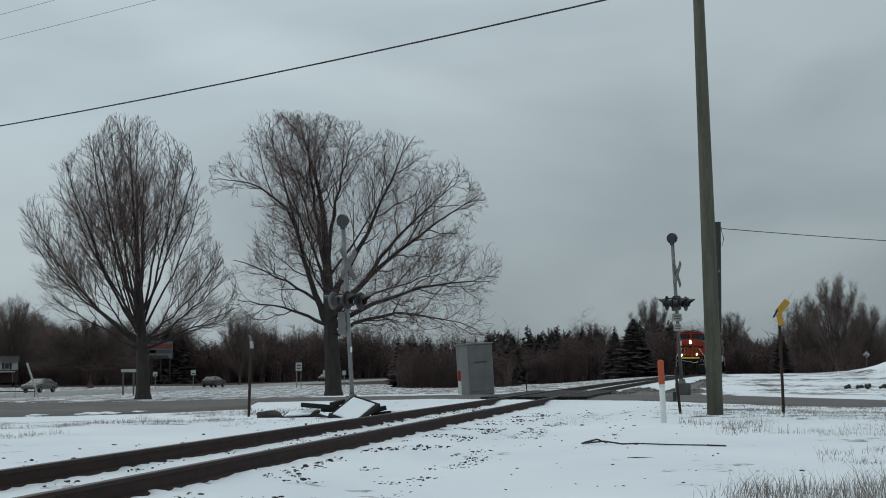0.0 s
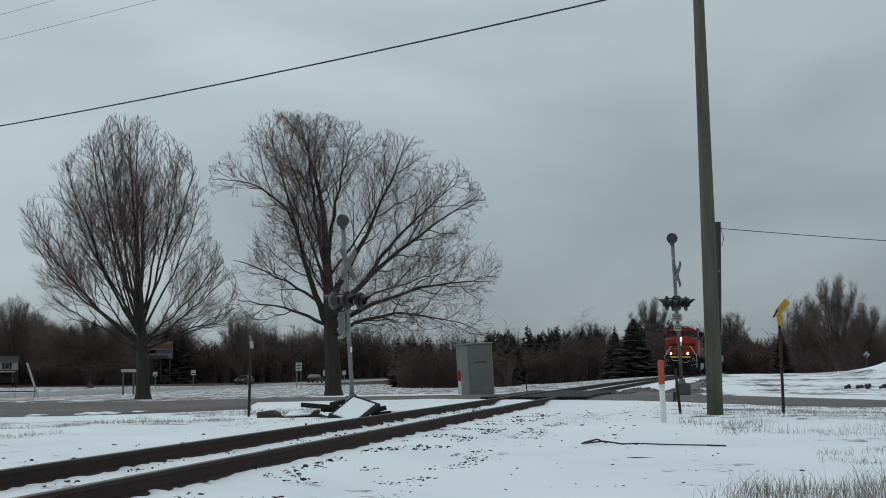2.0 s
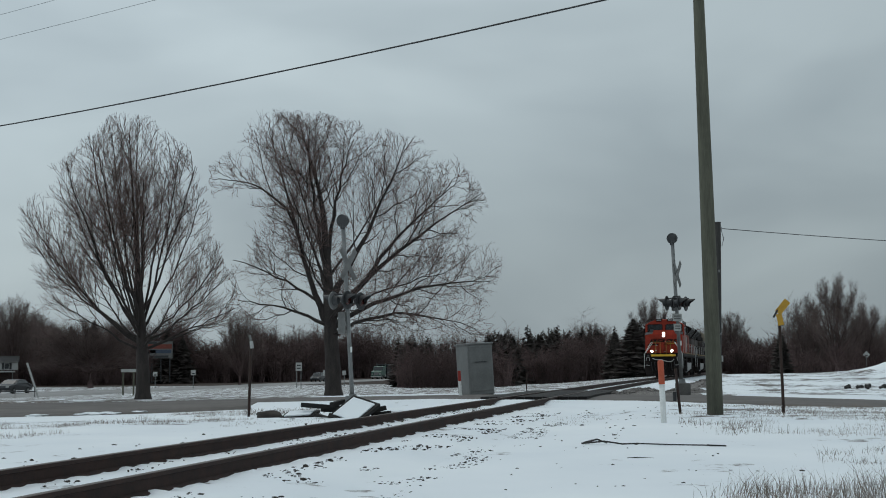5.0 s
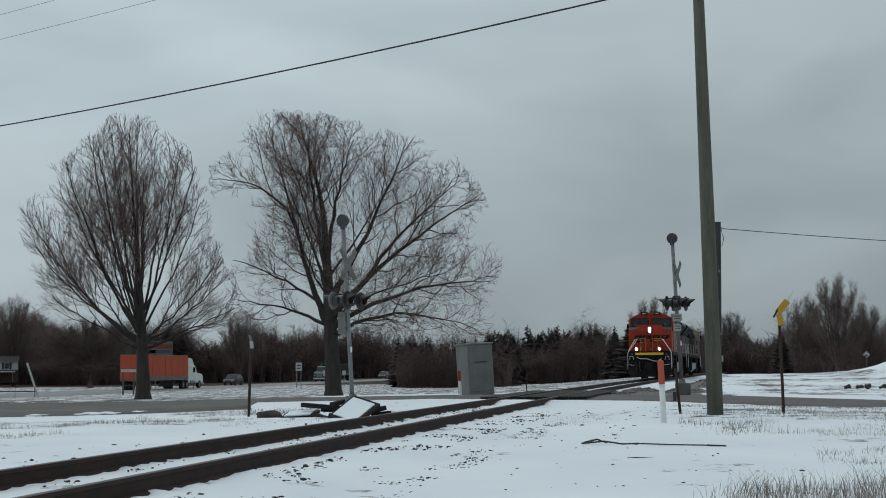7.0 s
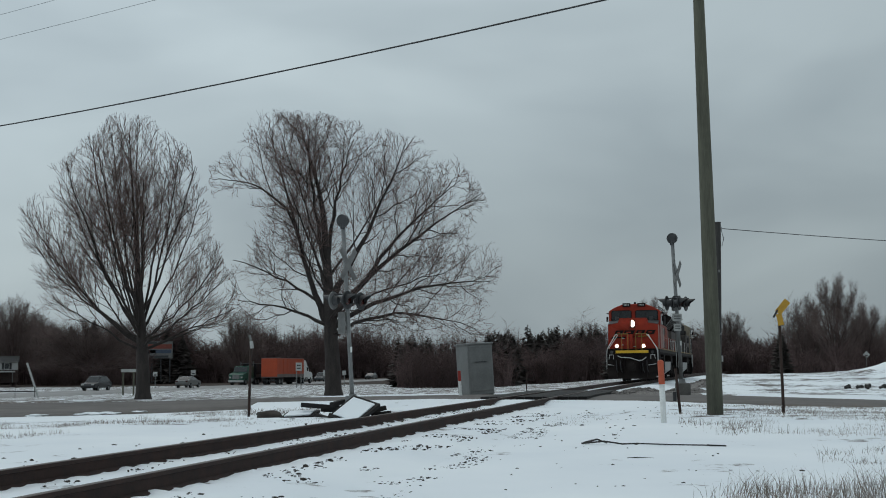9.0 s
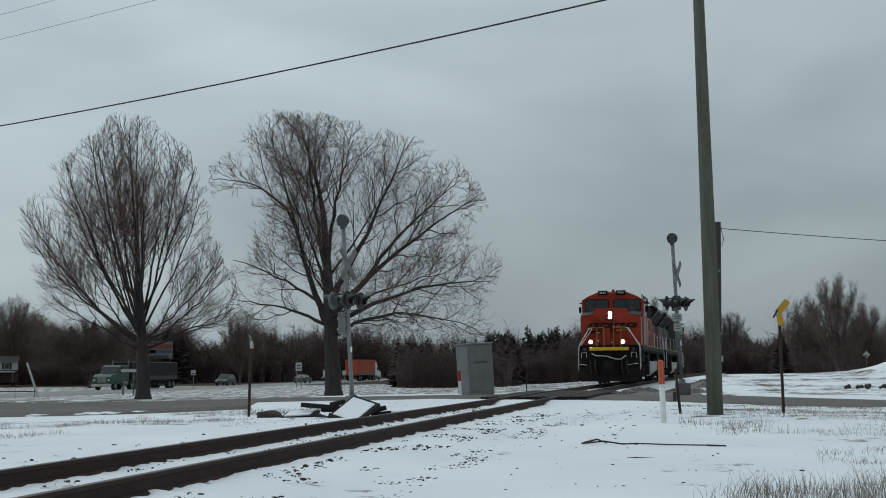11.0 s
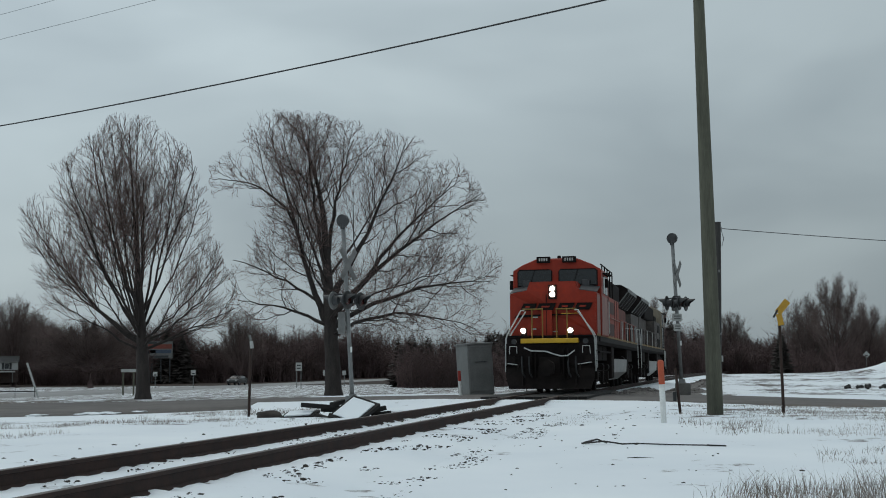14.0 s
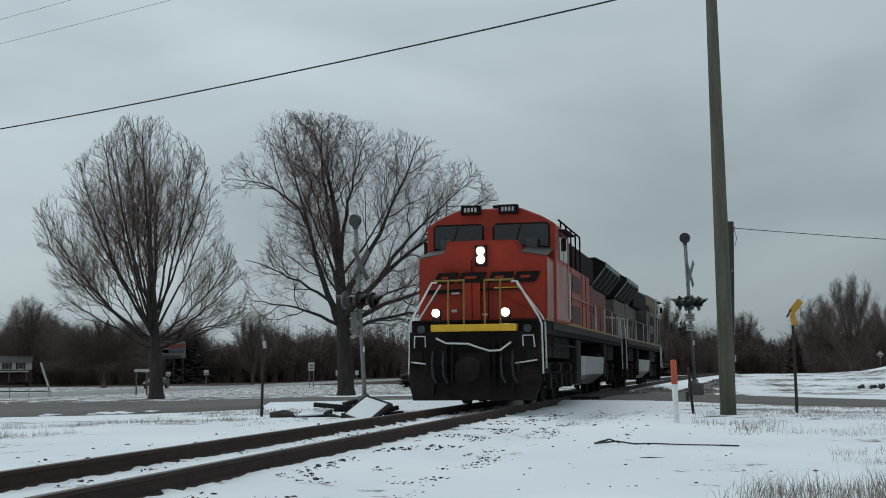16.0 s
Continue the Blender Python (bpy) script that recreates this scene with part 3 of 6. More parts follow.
# spreading tree: long crooked limbs, the far side drooping low
BROAD = [(2.2, -1.6, 5.6), (3.0, -3.4, 7.4), (3.7, -4.6, 8.1), (5.2, -5.2, 8.4), (6.5, -5.0, 8.1), (7.9, -4.2, 7.4), (9.4, -5.5, 7.2), (10.5, -5.6, 6.8), (12.0, -4.3, 4.3), (12.8, -4.3, 1.6), (13.5, -3.7, -1.4)]
BROAD_LIMBS = [  # start x, z, middle x, z, tip x, z, tip y, radius
    (-0.3, 3.4, -1.35, 6.5, -3.1, 12.7, 0.4, 0.19), (-1.8, 8.0, -3.1, 9.6, -5.3, 10.2, -0.5, 0.08), (-0.26, 5.8, 0.1, 9.2, 0.9, 12.2, 0.8, 0.12),
    (0.0, 4.7, 1.6, 7.6, 3.4, 11.7, -0.8, 0.17), (0.0, 3.7, 2.3, 6.2, 6.9, 9.5, 0.6, 0.19), (0.0, 3.2, 3.2, 4.8, 7.3, 5.3, -0.6, 0.14),
    (0.0, 2.8, 2.9, 3.9, 6.7, 3.1, 0.5, 0.11), (-0.15, 3.2, -1.9, 4.1, -4.3, 4.5, -0.8, 0.10), (-0.2, 4.1, -2.2, 5.4, -4.8, 6.5, 0.7, 0.09),
    (1.6, 5.6, 3.4, 7.9, 6.0, 10.3, 1.2, 0.11), (-0.3, 5.8, -0.9, 9.5, -1.0, 12.5, -1.0, 0.12)]
broad_limbs = [(Vector((xa, 0, za)), Vector((xc, yt * 0.4, zc)), Vector((xt, yt, zt)), r) for xa, za, xc, zc, xt, zt, yt, r in BROAD_LIMBS]
for i in range(11):
    z_t = 3.4 + 9.0 * ((i * 0.618) % 1.0)
    tip = crown_tip(BROAD, z_t, (1.57 if i % 2 else -1.57) + rnd.uniform(-0.9, 0.9), 0.7, 0.86)
    a = Vector((-0.2, 0, 2.9 + 0.35 * (z_t - 3.4)))
    broad_limbs.append((a, a.lerp(tip, 0.5) + Vector((0, 0, 0.3 if z_t < 6 else -0.2)), tip, 0.065))
tree_b = crowned_tree("bare_spreading_tree", pose(-5.1, 60.5, -0.45), [(0, 0, 0), (-0.04, 0, 1.6), (-0.12, 0, 3.0), (-0.2, 0, 4.4), (-0.28, 0, 5.9), (-0.45, 0.1, 8.4), (-0.7, 0.1, 9.8), (-1.5, 0, 12.6)], 0.41, broad_limbs,
                      ((2.6, 1.25, 0.64, 0.38), (1.65, 3.3, 4.4, 3.6), (24, 58), 0.20, 0.045), crown_room(BROAD, 0.72, 0.26), "broad leafless tree with long spreading limbs beside the road")

# ---- level crossing and track bed ----
def bed_mesh():
    """Snow lying in and beside the track, with a lumpy edge against the rails."""
    us = [-2.6, -2.2, -1.9, -1.6, -1.35, -1.15, -1.0, -0.90, -0.82, -0.69, -0.6, -0.45, -0.25, 0.0, 0.25, 0.45, 0.6, 0.69, 0.82, 0.9, 1.0, 1.15, 1.35, 1.6, 1.9, 2.2, 2.6]
    ss = list(np.arange(3, 38.6, 0.14)) + [38.9]
    bm = bmesh.new()
    prev = None
    for s in ss:
        ring = []
        for u in us:
            p = track(s, u)
            n1 = noise.noise((p.x * 1.3, p.y * 1.3, 5.0))
            n2 = noise.noise((p.x * 4.5, p.y * 4.5, 9.0))
            z = -0.180 + 0.022 * n1 + 0.014 * n2
            if 0.66 < abs(u) < 0.95:
                z += 0.006 + 0.045 * noise.noise((p.x * 6, p.y * 6, 4))
            edge = step(1.5, 2.6, abs(u))
            z = z * (1 - edge) + (ground_z(p.x, p.y) - 0.03) * edge
            ring.append(bm.verts.new((p.x, p.y, z)))
        if prev:
            for k in range(len(us) - 1):
                bm.faces.new((prev[k], prev[k + 1], ring[k + 1], ring[k]))
        prev = ring
    bmesh.ops.recalc_face_normals(bm, faces=bm.faces)
    return bm


snow_bed = tagged(part("snow_bed", bed_mesh(), SNOW, smooth=True), "lumpy snow lying between and beside the rails", "snow", kind="structure")

crossing = thing("level_crossing", pose(0, 0, 0), "dark timber and asphalt level crossing flush with the rails", "level crossing", kind="structure")
plank_cache = {}
for s_p in (40.2, 42.9, 45.6, 48.3):
    for u_p in (-1.52, -1.23, -0.94, -0.42, -0.14, 0.14, 0.42, 0.94, 1.23, 1.52):
        if "plank" not in plank_cache:
            ob = part("plank", boxed(-0.132, 0.132, 0, 2.66, -0.20, 0.0, bevel=0.012), TIE, crossing)
            plank_cache["plank"] = ob.data
        else:
            ob = new("plank", plank_cache["plank"])
            ob.parent = crossing
        p = track(s_p, u_p, -0.012 - 0.006 * ((s_p * 7 + u_p * 13) % 1))
        ob.matrix_basis = Matrix.Translation(p) @ Matrix.Rotation(-heading(s_p), 4, "Z")


# ---- utility poles and wires ----
def leaning(top_shift, h):
    return [Vector((0, 0, -0.5)), Vector((top_shift * 0.33, 0, h * 0.33)), Vector((top_shift * 0.66, 0, h * 0.66)), Vector((top_shift, 0, h))]


pole = thing("utility_pole", pose(5.565, 27.0, -0.09), "greenish weathered wooden utility pole leaning slightly", "utility pole")
part("pole_shaft", tubed(leaning(-0.15, 11.0), [0.168, 0.148, 0.125, 0.098], 20), POLE, pole, smooth=True)
for z_b in (1.6, 2.9):
    part("ground_wire_staple", boxed(0.135, 0.16, -0.06, -0.03, z_b, z_b + 0.05), GALV, pole)
part("reflector_tag", boxed(0.145, 0.175, -0.05, 0.02, 1.05, 1.18), OFFWHITE, pole, "small white tag")
pole_b = thing("service_pole", pose(6.86, 33.0, -0.2), "dark slim wooden service pole with a wire at its top", "utility pole")
part("pole_shaft", tubed(leaning(0.12, 4.72), [0.11, 0.10, 0.095, 0.085], 14), POLE_DARK, pole_b, smooth=True)
part("insulator", disc(bmesh.new(), (0.16, 0, 4.55), (1, 0, 0), 0.05, 0.12, 10), GALV, pole_b)
part("pole_bracket", boxed(0.02, 0.2, -0.03, 0.03, 4.5, 4.56), DARKGREY, pole_b)
part("wire_loop", tubed([(0.2, 0, 4.55), (0.27, 0, 4.3), (0.22, 0, 4.1), (0.14, 0, 4.2)], 0.008, 5), WIRE, pole_b)


def cable(name, a, b, sag, r, material, label):
    pts = []
    a, b = Vector(a), Vector(b)
    for i in range(33):
        t = i / 32
        pts.append(a.lerp(b, t) + Vector((0, 0, -sag * 4 * t * (1 - t))))
    return tagged(part(name, tubed(pts, r, 6), material), label, "cable")


for x_p, y_p in ((-44.8, 62.4), (35.2, -0.1)):
    lp_o = thing("line_pole", pose(x_p, y_p, -0.5), "tall wooden line pole carrying the overhead cables", "utility pole", "line poles")
    part("pole_shaft", tubed([(0, 0, -0.5), (0, 0, 14.0)], [0.17, 0.11], 12), POLE, lp_o, smooth=True)
cable("power_cable", (-44.8, 62.4, 10.4), (35.2, -0.1, 10.4), 2.5, 0.0185, WIRE, "thick black overhead power cable")
sp_c = copy_thing(pole_b, pose(40.5, 34.0, -0.4))
cable("service_wire", (7.02, 33.0, 4.36), (40.5, 34.0, 4.2), 0.72, 0.009, WIRE, "thin black service wire running from the slim pole")
cable("overhead_wire", (-44.8, 62.4, 12.35), (35.2, -0.1, 11.75), 1.6, 0.0055, WIRE_THIN, "thin grey overhead wire high above")
cable("overhead_wire", (-44.8, 62.4, 13.05), (35.2, -0.1, 12.55), 1.6, 0.0055, WIRE_THIN, "thin grey overhead wire high above")


# ---- crossing signals ----
def crossing_signal(m, lean, label, plates, pale=False):
    t = thing("crossing_signal", m, label, "railway signal", "crossing signals")
    part("mast", tubed([(0, 0, 0), (lean * 5.1 / 5.3, 0, 5.1)], 0.062, 14), GALV, t, smooth=True)
    base = bmesh.new()
    tube(base, [(0, 0, -0.15), (0, 0, 0.02), (0, 0, 0.12), (0, 0, 0.36)], [0.24, 0.24, 0.16, 0.10], 12)
    part("mast_base", base, GALV, t)
    top = Vector((lean, 0, 5.18))
    bell = bmesh.new()
    tube(bell, [top + Vector((0, 0, -0.16)), top + Vector((0, 0, 0.0))], 0.075, 12)
    disc(bell, top + Vector((0, -0.02, 0.08)), (0.5, 0.85, 0.1), 0.185, 0.10, 22)
    disc(bell, top + Vector((0.03, 0.03, 0.08)), (0.5, 0.85, 0.1), 0.11, 0.22, 16)
    part("bell", bell, DARKGREY, t, "dark round warning bell")
    rot = Matrix.Rotation(radians(-30), 4, "Z")
    for a in (48, -48):
        bm = boxed(-0.56, 0.56, -0.012, 0.012, -0.095, 0.095, bevel=0.004)
        mm = Matrix.Translation((lean * 0.75, 0, 4.02)) @ Matrix.Rotation(radians(62), 4, "Z") @ Matrix.Translation((0, -0.09 if a > 0 else -0.115, 0)) @ Matrix.Rotation(radians(a), 4, "Y")
        bmesh.ops.transform(bm, matrix=mm, verts=bm.verts)
        part("crossbuck_blade", bm, DIMSIGN, t, "weathered white crossbuck blade")
    lx = lean * 0.56
    arm = bmesh.new()
    d = Vector((0.47, 0.88, 0))
    f = Vector((0.90, -0.44, 0))
    c = Vector((lx, 0, 2.98))
    for sgn in (-1, 1):
        tube(arm, [c + d * 0.34 * sgn + f * 0.2 + Vector((0, 0, 0.16)), c + d * 0.1 * sgn + Vector((0, 0, 0.2)), c + d * -0.34 * sgn - f * 0.2 + Vector((0, 0, 0.16))], 0.025, 8)
    box(arm, lx - 0.11, lx + 0.11, -0.1, 0.1, 2.86, 3.24, bevel=0.02)
    part("crossarm", arm, DARKGREY, t, "dark junction box and crossarm")
    for side in (-1, 1):
        for face in (-1, 1):
            p = c + d * 0.36 * side + f * 0.22 * face
            lamp = part("flasher", disc(bmesh.new(), p, f, 0.255, 0.03, 24), GALV if (pale and side < 0 and face < 0) else BLACKPAINT, t, "weathered pale round backboard" if (pale and side < 0 and face < 0) else "black round signal backboard")
            body = bmesh.new()
            tube(body, [p - f * face * 0.16, p - f * face * 0.02], [0.10, 0.15], 16)
            part("lamp_housing", body, DARKGREY, lamp)
            hood = bmesh.new()
            up, sd = Vector((0, 0, 1)), f.cross(Vector((0, 0, 1)))
            n = 12
            rows = []
            for k in range(n + 1):
                ang = radians(-35 + 250 * k / n)
                e = sd * math.cos(ang) + up * math.sin(ang)
                reach = 0.10 + 0.24 * max(0, math.sin(ang))
                rows.append([hood.verts.new(p + e * r + f * face * q) for r, q in ((0.165, 0.01), (0.165, reach), (0.155, reach), (0.155, 0.01))])
            for a, b in zip(rows, rows[1:]):
                for k in range(4):
                    hood.faces.new((a[k], b[k], b[(k + 1) % 4], a[(k + 1) % 4]))
            part("visor", hood, BLACKPAINT, lamp)
            part("lens", disc(bmesh.new(), p + f * face * 0.02, f, 0.15, 0.02, 20), LENS, lamp)
    for z0, z1, w, mm in plates:
        part("sign_plate", boxed(lx - w, lx + w, -0.10, -0.085, z0, z1, bevel=0.006), mm, t, "small pale sign plate")
        for k in range(2):
            zz = z1 - (z1 - z0) * (0.32 + 0.34 * k)
            part("plate_text_bar", boxed(lx - w * 0.7, lx + w * 0.7, -0.105, -0.101, zz - 0.02, zz + 0.02), DIMSIGN, t)
    part("location_tag", boxed(lean * 0.3 - 0.075 + 0.1, lean * 0.3 + 0.075, -0.10, -0.075, 1.52, 1.68), WHITE, t, "small white tag")
    return t


signal_a = crossing_signal(pose(-2.58, 37.0, -0.17), -0.27, "silver crossing signal mast with crossbuck, bell and unlit flashers", [], True)
part("relay_case", boxed(-0.40, -0.20, -0.12, 0.10, 2.05, 2.66, bevel=0.015), DIMSIGN, signal_a, "grey metal case on the mast")
part("relay_case", boxed(-0.20, 0.14, -0.14, 0.14, 0.05, 0.30, bevel=0.02), GALV, signal_a, "grey junction box at the mast foot")
signal_b = crossing_signal(pose(8.24, 45.5, 0.08), -0.22, "silver crossing signal mast with crossbuck, bell and unlit flashers, with plates",
                           [(2.36, 2.62, 0.16, OFFWHITE), (2.02, 2.27, 0.13, OFFWHITE)])
part("mast_plinth", boxed(-0.20, 0.26, -0.25, 0.25, -0.3, 0.22, bevel=0.03), mat("grey_concrete", (0.12, 0.112, 0.105), 0.9, scale=3, vary=0.25, bump=0.004), signal_b, "grey concrete plinth")

# ---- signal equipment case ----
case = thing("relay_cabinet", pose(0.96, 49.0, -0.12) @ Matrix.Rotation(radians(-3), 4, "Y") @ Matrix.Rotation(radians(16), 4, "Z"), "tall grey sheet-metal railway equipment cabinet beside the road", "cabinet")
part("cabinet_body", boxed(0, 0.98, 0.02, 1.5, 0, 1.86, bevel=0.012), SILVER, case)
part("door_panel", boxed(0.05, 0.93, -0.012, 0.018, 0.12, 1.78, bevel=0.006), SILVER_DIM, case, "flat grey door")
for k in range(2):
    part("door_panel", boxed(0.982, 1.0, 0.10 + k * 0.70, 0.75 + k * 0.70, 0.12, 1.78, bevel=0.006), SILVER_DIM, case, "flat grey side door")
part("roof_cap", boxed(-0.04, 1.03, -0.04, 1.56, 1.862, 1.93, bevel=0.02), SILVER, case)
part("handle_bar", boxed(0.25, 0.72, -0.045, -0.014, 1.20, 1.225, bevel=0.004), DARKGREY, case, "dark latch bar")
part("door_handle", boxed(1.002, 1.03, 0.42, 0.45, 0.8, 1.05, bevel=0.004), DARKGREY, case, "dark handle")
part("plinth", boxed(0.03, 0.95, 0.05, 1.47, -0.2, -0.002), DARKGREY, case)


# ---- posts and markers ----
def post(name, x, y, z, h, r, lean, material, label, category="post"):
    t = thing(name, pose(x, y, z), label, category)
    part("post_shaft", tubed([(0, 0, -0.3), (0, 0, 0), (lean, 0, h)], r, 12), material, t, smooth=True)
    return t


marker = thing("marker_post", pose(3.915, 23.5, -0.12), "white round marker post with an orange top", "marker post")
part("post_shaft", tubed([(0, 0, -0.3), (0, 0, 0), (-0.02, 0, 0.685)], 0.052, 16), WHITE, marker, smooth=True)
part("post_sleeve", tubed([(-0.02, 0, 0.682), (-0.034, 0, 1.08), (-0.035, 0, 1.105), (-0.035, 0, 1.115)], [0.056, 0.056, 0.045, 0.02], 16), ORANGE_MARK, marker, "orange sleeve", smooth=True)
marker_b = thing("marker_post", pose(0.585, 47.0, -0.05), "slim white marker post with a red top", "marker post")
part("post_shaft", tubed([(0, 0, -0.3), (0, 0, 0), (-0.03, 0, 0.47)], 0.055, 10), WHITE, marker_b)
part("post_sleeve", tubed([(-0.03, 0, 0.47), (-0.05, 0, 0.84)], 0.058, 10), mat("faded_red_plastic", (0.33, 0.03, 0.02), 0.6, scale=4), marker_b, "red sleeve")
post("steel_post", 5.02, 28.0, -0.12, 0.95, 0.03, -0.08, RUST, "short dark rusted steel post in the snow")
low_box = thing("junction_box", pose(4.93, 28.0, -0.12), "small black box on the rusted post", "junction box")
part("box_body", boxed(-0.06, 0.01, -0.06, 0.02, 0.26, 0.46, bevel=0.01), BLACKPAINT, low_box)
ys = post("warning_sign", 7.22, 28.0, -0.12, 2.05, 0.032, -0.03, RUST, "bent yellow sign plate on a rusted steel post", "sign")
bm = boxed(-0.075, 0.075, -0.052, -0.040, -0.165, 0.175, bevel=0.004)
bmesh.ops.transform(bm, matrix=pose(0.035, 0, 2.24, 0, 40, 0), verts=bm.verts)
part("sign_plate", bm, YELLOW, ys, "yellow bent plate")
bm = boxed(-0.062, 0.062, -0.062, -0.054, -0.13, 0.12, bevel=0.004)
bmesh.ops.transform(bm, matrix=pose(-0.03, 0, 1.98, 0, -12, 0), verts=bm.verts)
part("sign_plate", bm, YELLOW, ys, "yellow lower plate")
bm = boxed(-0.02, 0.02, -0.07, -0.064, -0.14, 0.05, bevel=0.004)
bmesh.ops.transform(bm, matrix=pose(-0.10, 0, 2.14, 0, 30, 0), verts=bm.verts)
part("sign_mark", bm, BLACKPAINT, ys, "black stripe")
ls = post("track_marker", -4.91, 33.0, -0.35, 2.0, 0.035, 0.045, RUST, "dark steel post with a small bent yellow and white tag", "marker post")
bm = boxed(-0.03, 0.03, -0.05, -0.04, -0.09, 0.09, bevel=0.004)
bmesh.ops.transform(bm, matrix=pose(0.04, 0, 2.02, 0, -14, 0), verts=bm.verts)
part("sign_plate", bm, DIMSIGN, ls, "dull pale tag")
bm = boxed(-0.045, 0.045, -0.056, -0.051, -0.09, 0.09, bevel=0.004)
bmesh.ops.transform(bm, matrix=pose(0.075, 0, 1.86, 0, -8, 0), verts=bm.verts)
part("sign_plate", bm, OFFWHITE, ls, "off-white tag")
post("steel_post", 3.14, 50.0, -0.05, 0.74, 0.022, 0.0, RUST, "thin dark steel post beyond the crossing")


# ---- heap of old crossing panels ----
def slab(name, a, e1, e2, th, label):
    """A slab with its corner at a and two edges, dark rim and snow on top."""
    a, e1, e2 = Vector(a), Vector(e1), Vector(e2)
    n = e1.cross(e2).normalized()
    if n.z < 0:
        n = -n
    t = thing(name, Matrix.Translation(a), label, "slab", "old crossing panels")
    for nm, lo, hi, inset, mm in (("panel", -th, 0, 0.0, TIE), ("snow_layer", 0.002, 0.03, 0.10, SNOW)):
        bm = bmesh.new()
        cs = [e1 * i + e2 * j for i, j in ((inset, inset), (1 - inset, inset), (1 - inset, 1 - inset), (inset, 1 - inset))]
        lov, hiv = [bm.verts.new(c + n * lo) for c in cs], [bm.verts.new(c + n * hi) for c in cs]
        bm.faces.new(lov), bm.faces.new(hiv)
        for k in range(4):
            bm.faces.new((lov[k], lov[(k + 1) % 4], hiv[(k + 1) % 4], hiv[k]))
        bmesh.ops.recalc_face_normals(bm, faces=bm.faces)
        part(nm, bm, mm, t, "snow lying on the panel" if mm is SNOW else "")
    return t


slab("timber_mat", (-2.20, 31.9, 0.25), (0.66, -0.45, -0.20), (-0.57, -0.62, -0.47), 0.09, "dark old crossing panel propped up and covered in snow")
slab("timber_mat", (-3.85, 32.3, -0.15), (0.78, 0.1, 0.04), (-0.12, -0.55, -0.12), 0.08, "dark old crossing panel lying flat under snow")


def timber(a, b, w, h, label):
    a, b = Vector(a), Vector(b)
    L = (b - a).length
    t = tagged(part("old_tie", boxed(0, L, -w / 2, w / 2, -h / 2, h / 2, bevel=0.012), TIE), label, "railway tie", "old ties")
    t.matrix_basis = Matrix.Translation(a) @ (b - a).to_track_quat("X", "Z").to_matrix().to_4x4()
    return t


for a_t, b_t in (((-3.50, 32.2, 0.02), (-2.55, 32.0, -0.06)), ((-3.0, 32.3, -0.10), (-2.3, 31.9, -0.12)), ((-2.75, 31.6, -0.22), (-2.1, 31.2, -0.31)), ((-2.0, 31.7, -0.18), (-1.42, 31.9, -0.06)),
                 ((-1.75, 31.8, -0.22), (-1.30, 31.6, -0.18)), ((-2.70, 31.5, 0.03), (-2.45, 31.9, 0.10)), ((-3.1, 31.9, -0.24), (-2.65, 31.4, -0.34))):
    timber(a_t, b_t, 0.13, 0.11, "dark broken railway tie lying in the snow")


def rock(name, p, size, seed, material, label, category, rough=0.28):
    bm = bmesh.new()
    bmesh.ops.create_icosphere(bm, subdivisions=3, radius=1.0)
    for v in bm.verts:
        v.co *= 1 + rough * noise.noise(v.co * 1.3 + Vector((seed, 0, 0)))
        v.co = Vector((v.co.x * size[0], v.co.y * size[1], v.co.z * size[2]))
    ob = tagged(part(name, bm, material, smooth=True), label, category)
    ob.matrix_basis = Matrix.Translation(p)
    return ob


rock("boulder", (-4.30, 32.3, -0.24), (0.34, 0.25, 0.13), 3, STONE, "low dark rounded rock in the snow", "rock")
rock("boulder", (-3.55, 30.6, -0.30), (0.10, 0.08, 0.05), 5, STONE, "small dark stone in the snow", "rock")

# thin islands of snow left on the asphalt
for x_s, y_s, w_s in ((-10.7, 39.5, 0.42), (-10.2, 39.9, 0.32), (-11.9, 38.3, 0.3), (-9.5, 41.0, 0.22)):
    rock("snow_patch", (x_s, y_s, road_z(x_s, y_s)[1] + 0.0), (w_s, w_s * 0.9, 0.045), x_s, SNOW, "thin melting island of snow on the asphalt", "snow", 0.9)["group"] = "snow islands"

# fallen branches in the foreground snow
for pts_b, r_b in (([(1.98, 19.1, -0.22), (2.3, 19.0, -0.20), (2.55, 18.9, -0.235), (2.75, 18.9, -0.225), (3.2, 18.75, -0.23), (3.75, 18.6, -0.235)], 0.011),
                   ([(3.70, 18.6, -0.235), (3.95, 18.5, -0.235)], 0.011), ([(2.05, 19.3, -0.22), (2.2, 19.05, -0.17), (2.35, 19.1, -0.23)], 0.013),
                   ([(2.28, 16.5, -0.25), (2.4, 16.5, -0.245), (2.6, 16.45, -0.255)], 0.015)):
    ob = part("fallen_branch", tubed([Vector(p) + Vector((0, 0, ground_z(p[0], p[1]) + 0.245)) for p in pts_b], [r_b * (1.2 - 0.5 * k / len(pts_b)) for k in range(len(pts_b))], 6), POLE_DARK)
    tagged(ob, "thin dark fallen branch lying on the snow", "branch", "fallen branches")


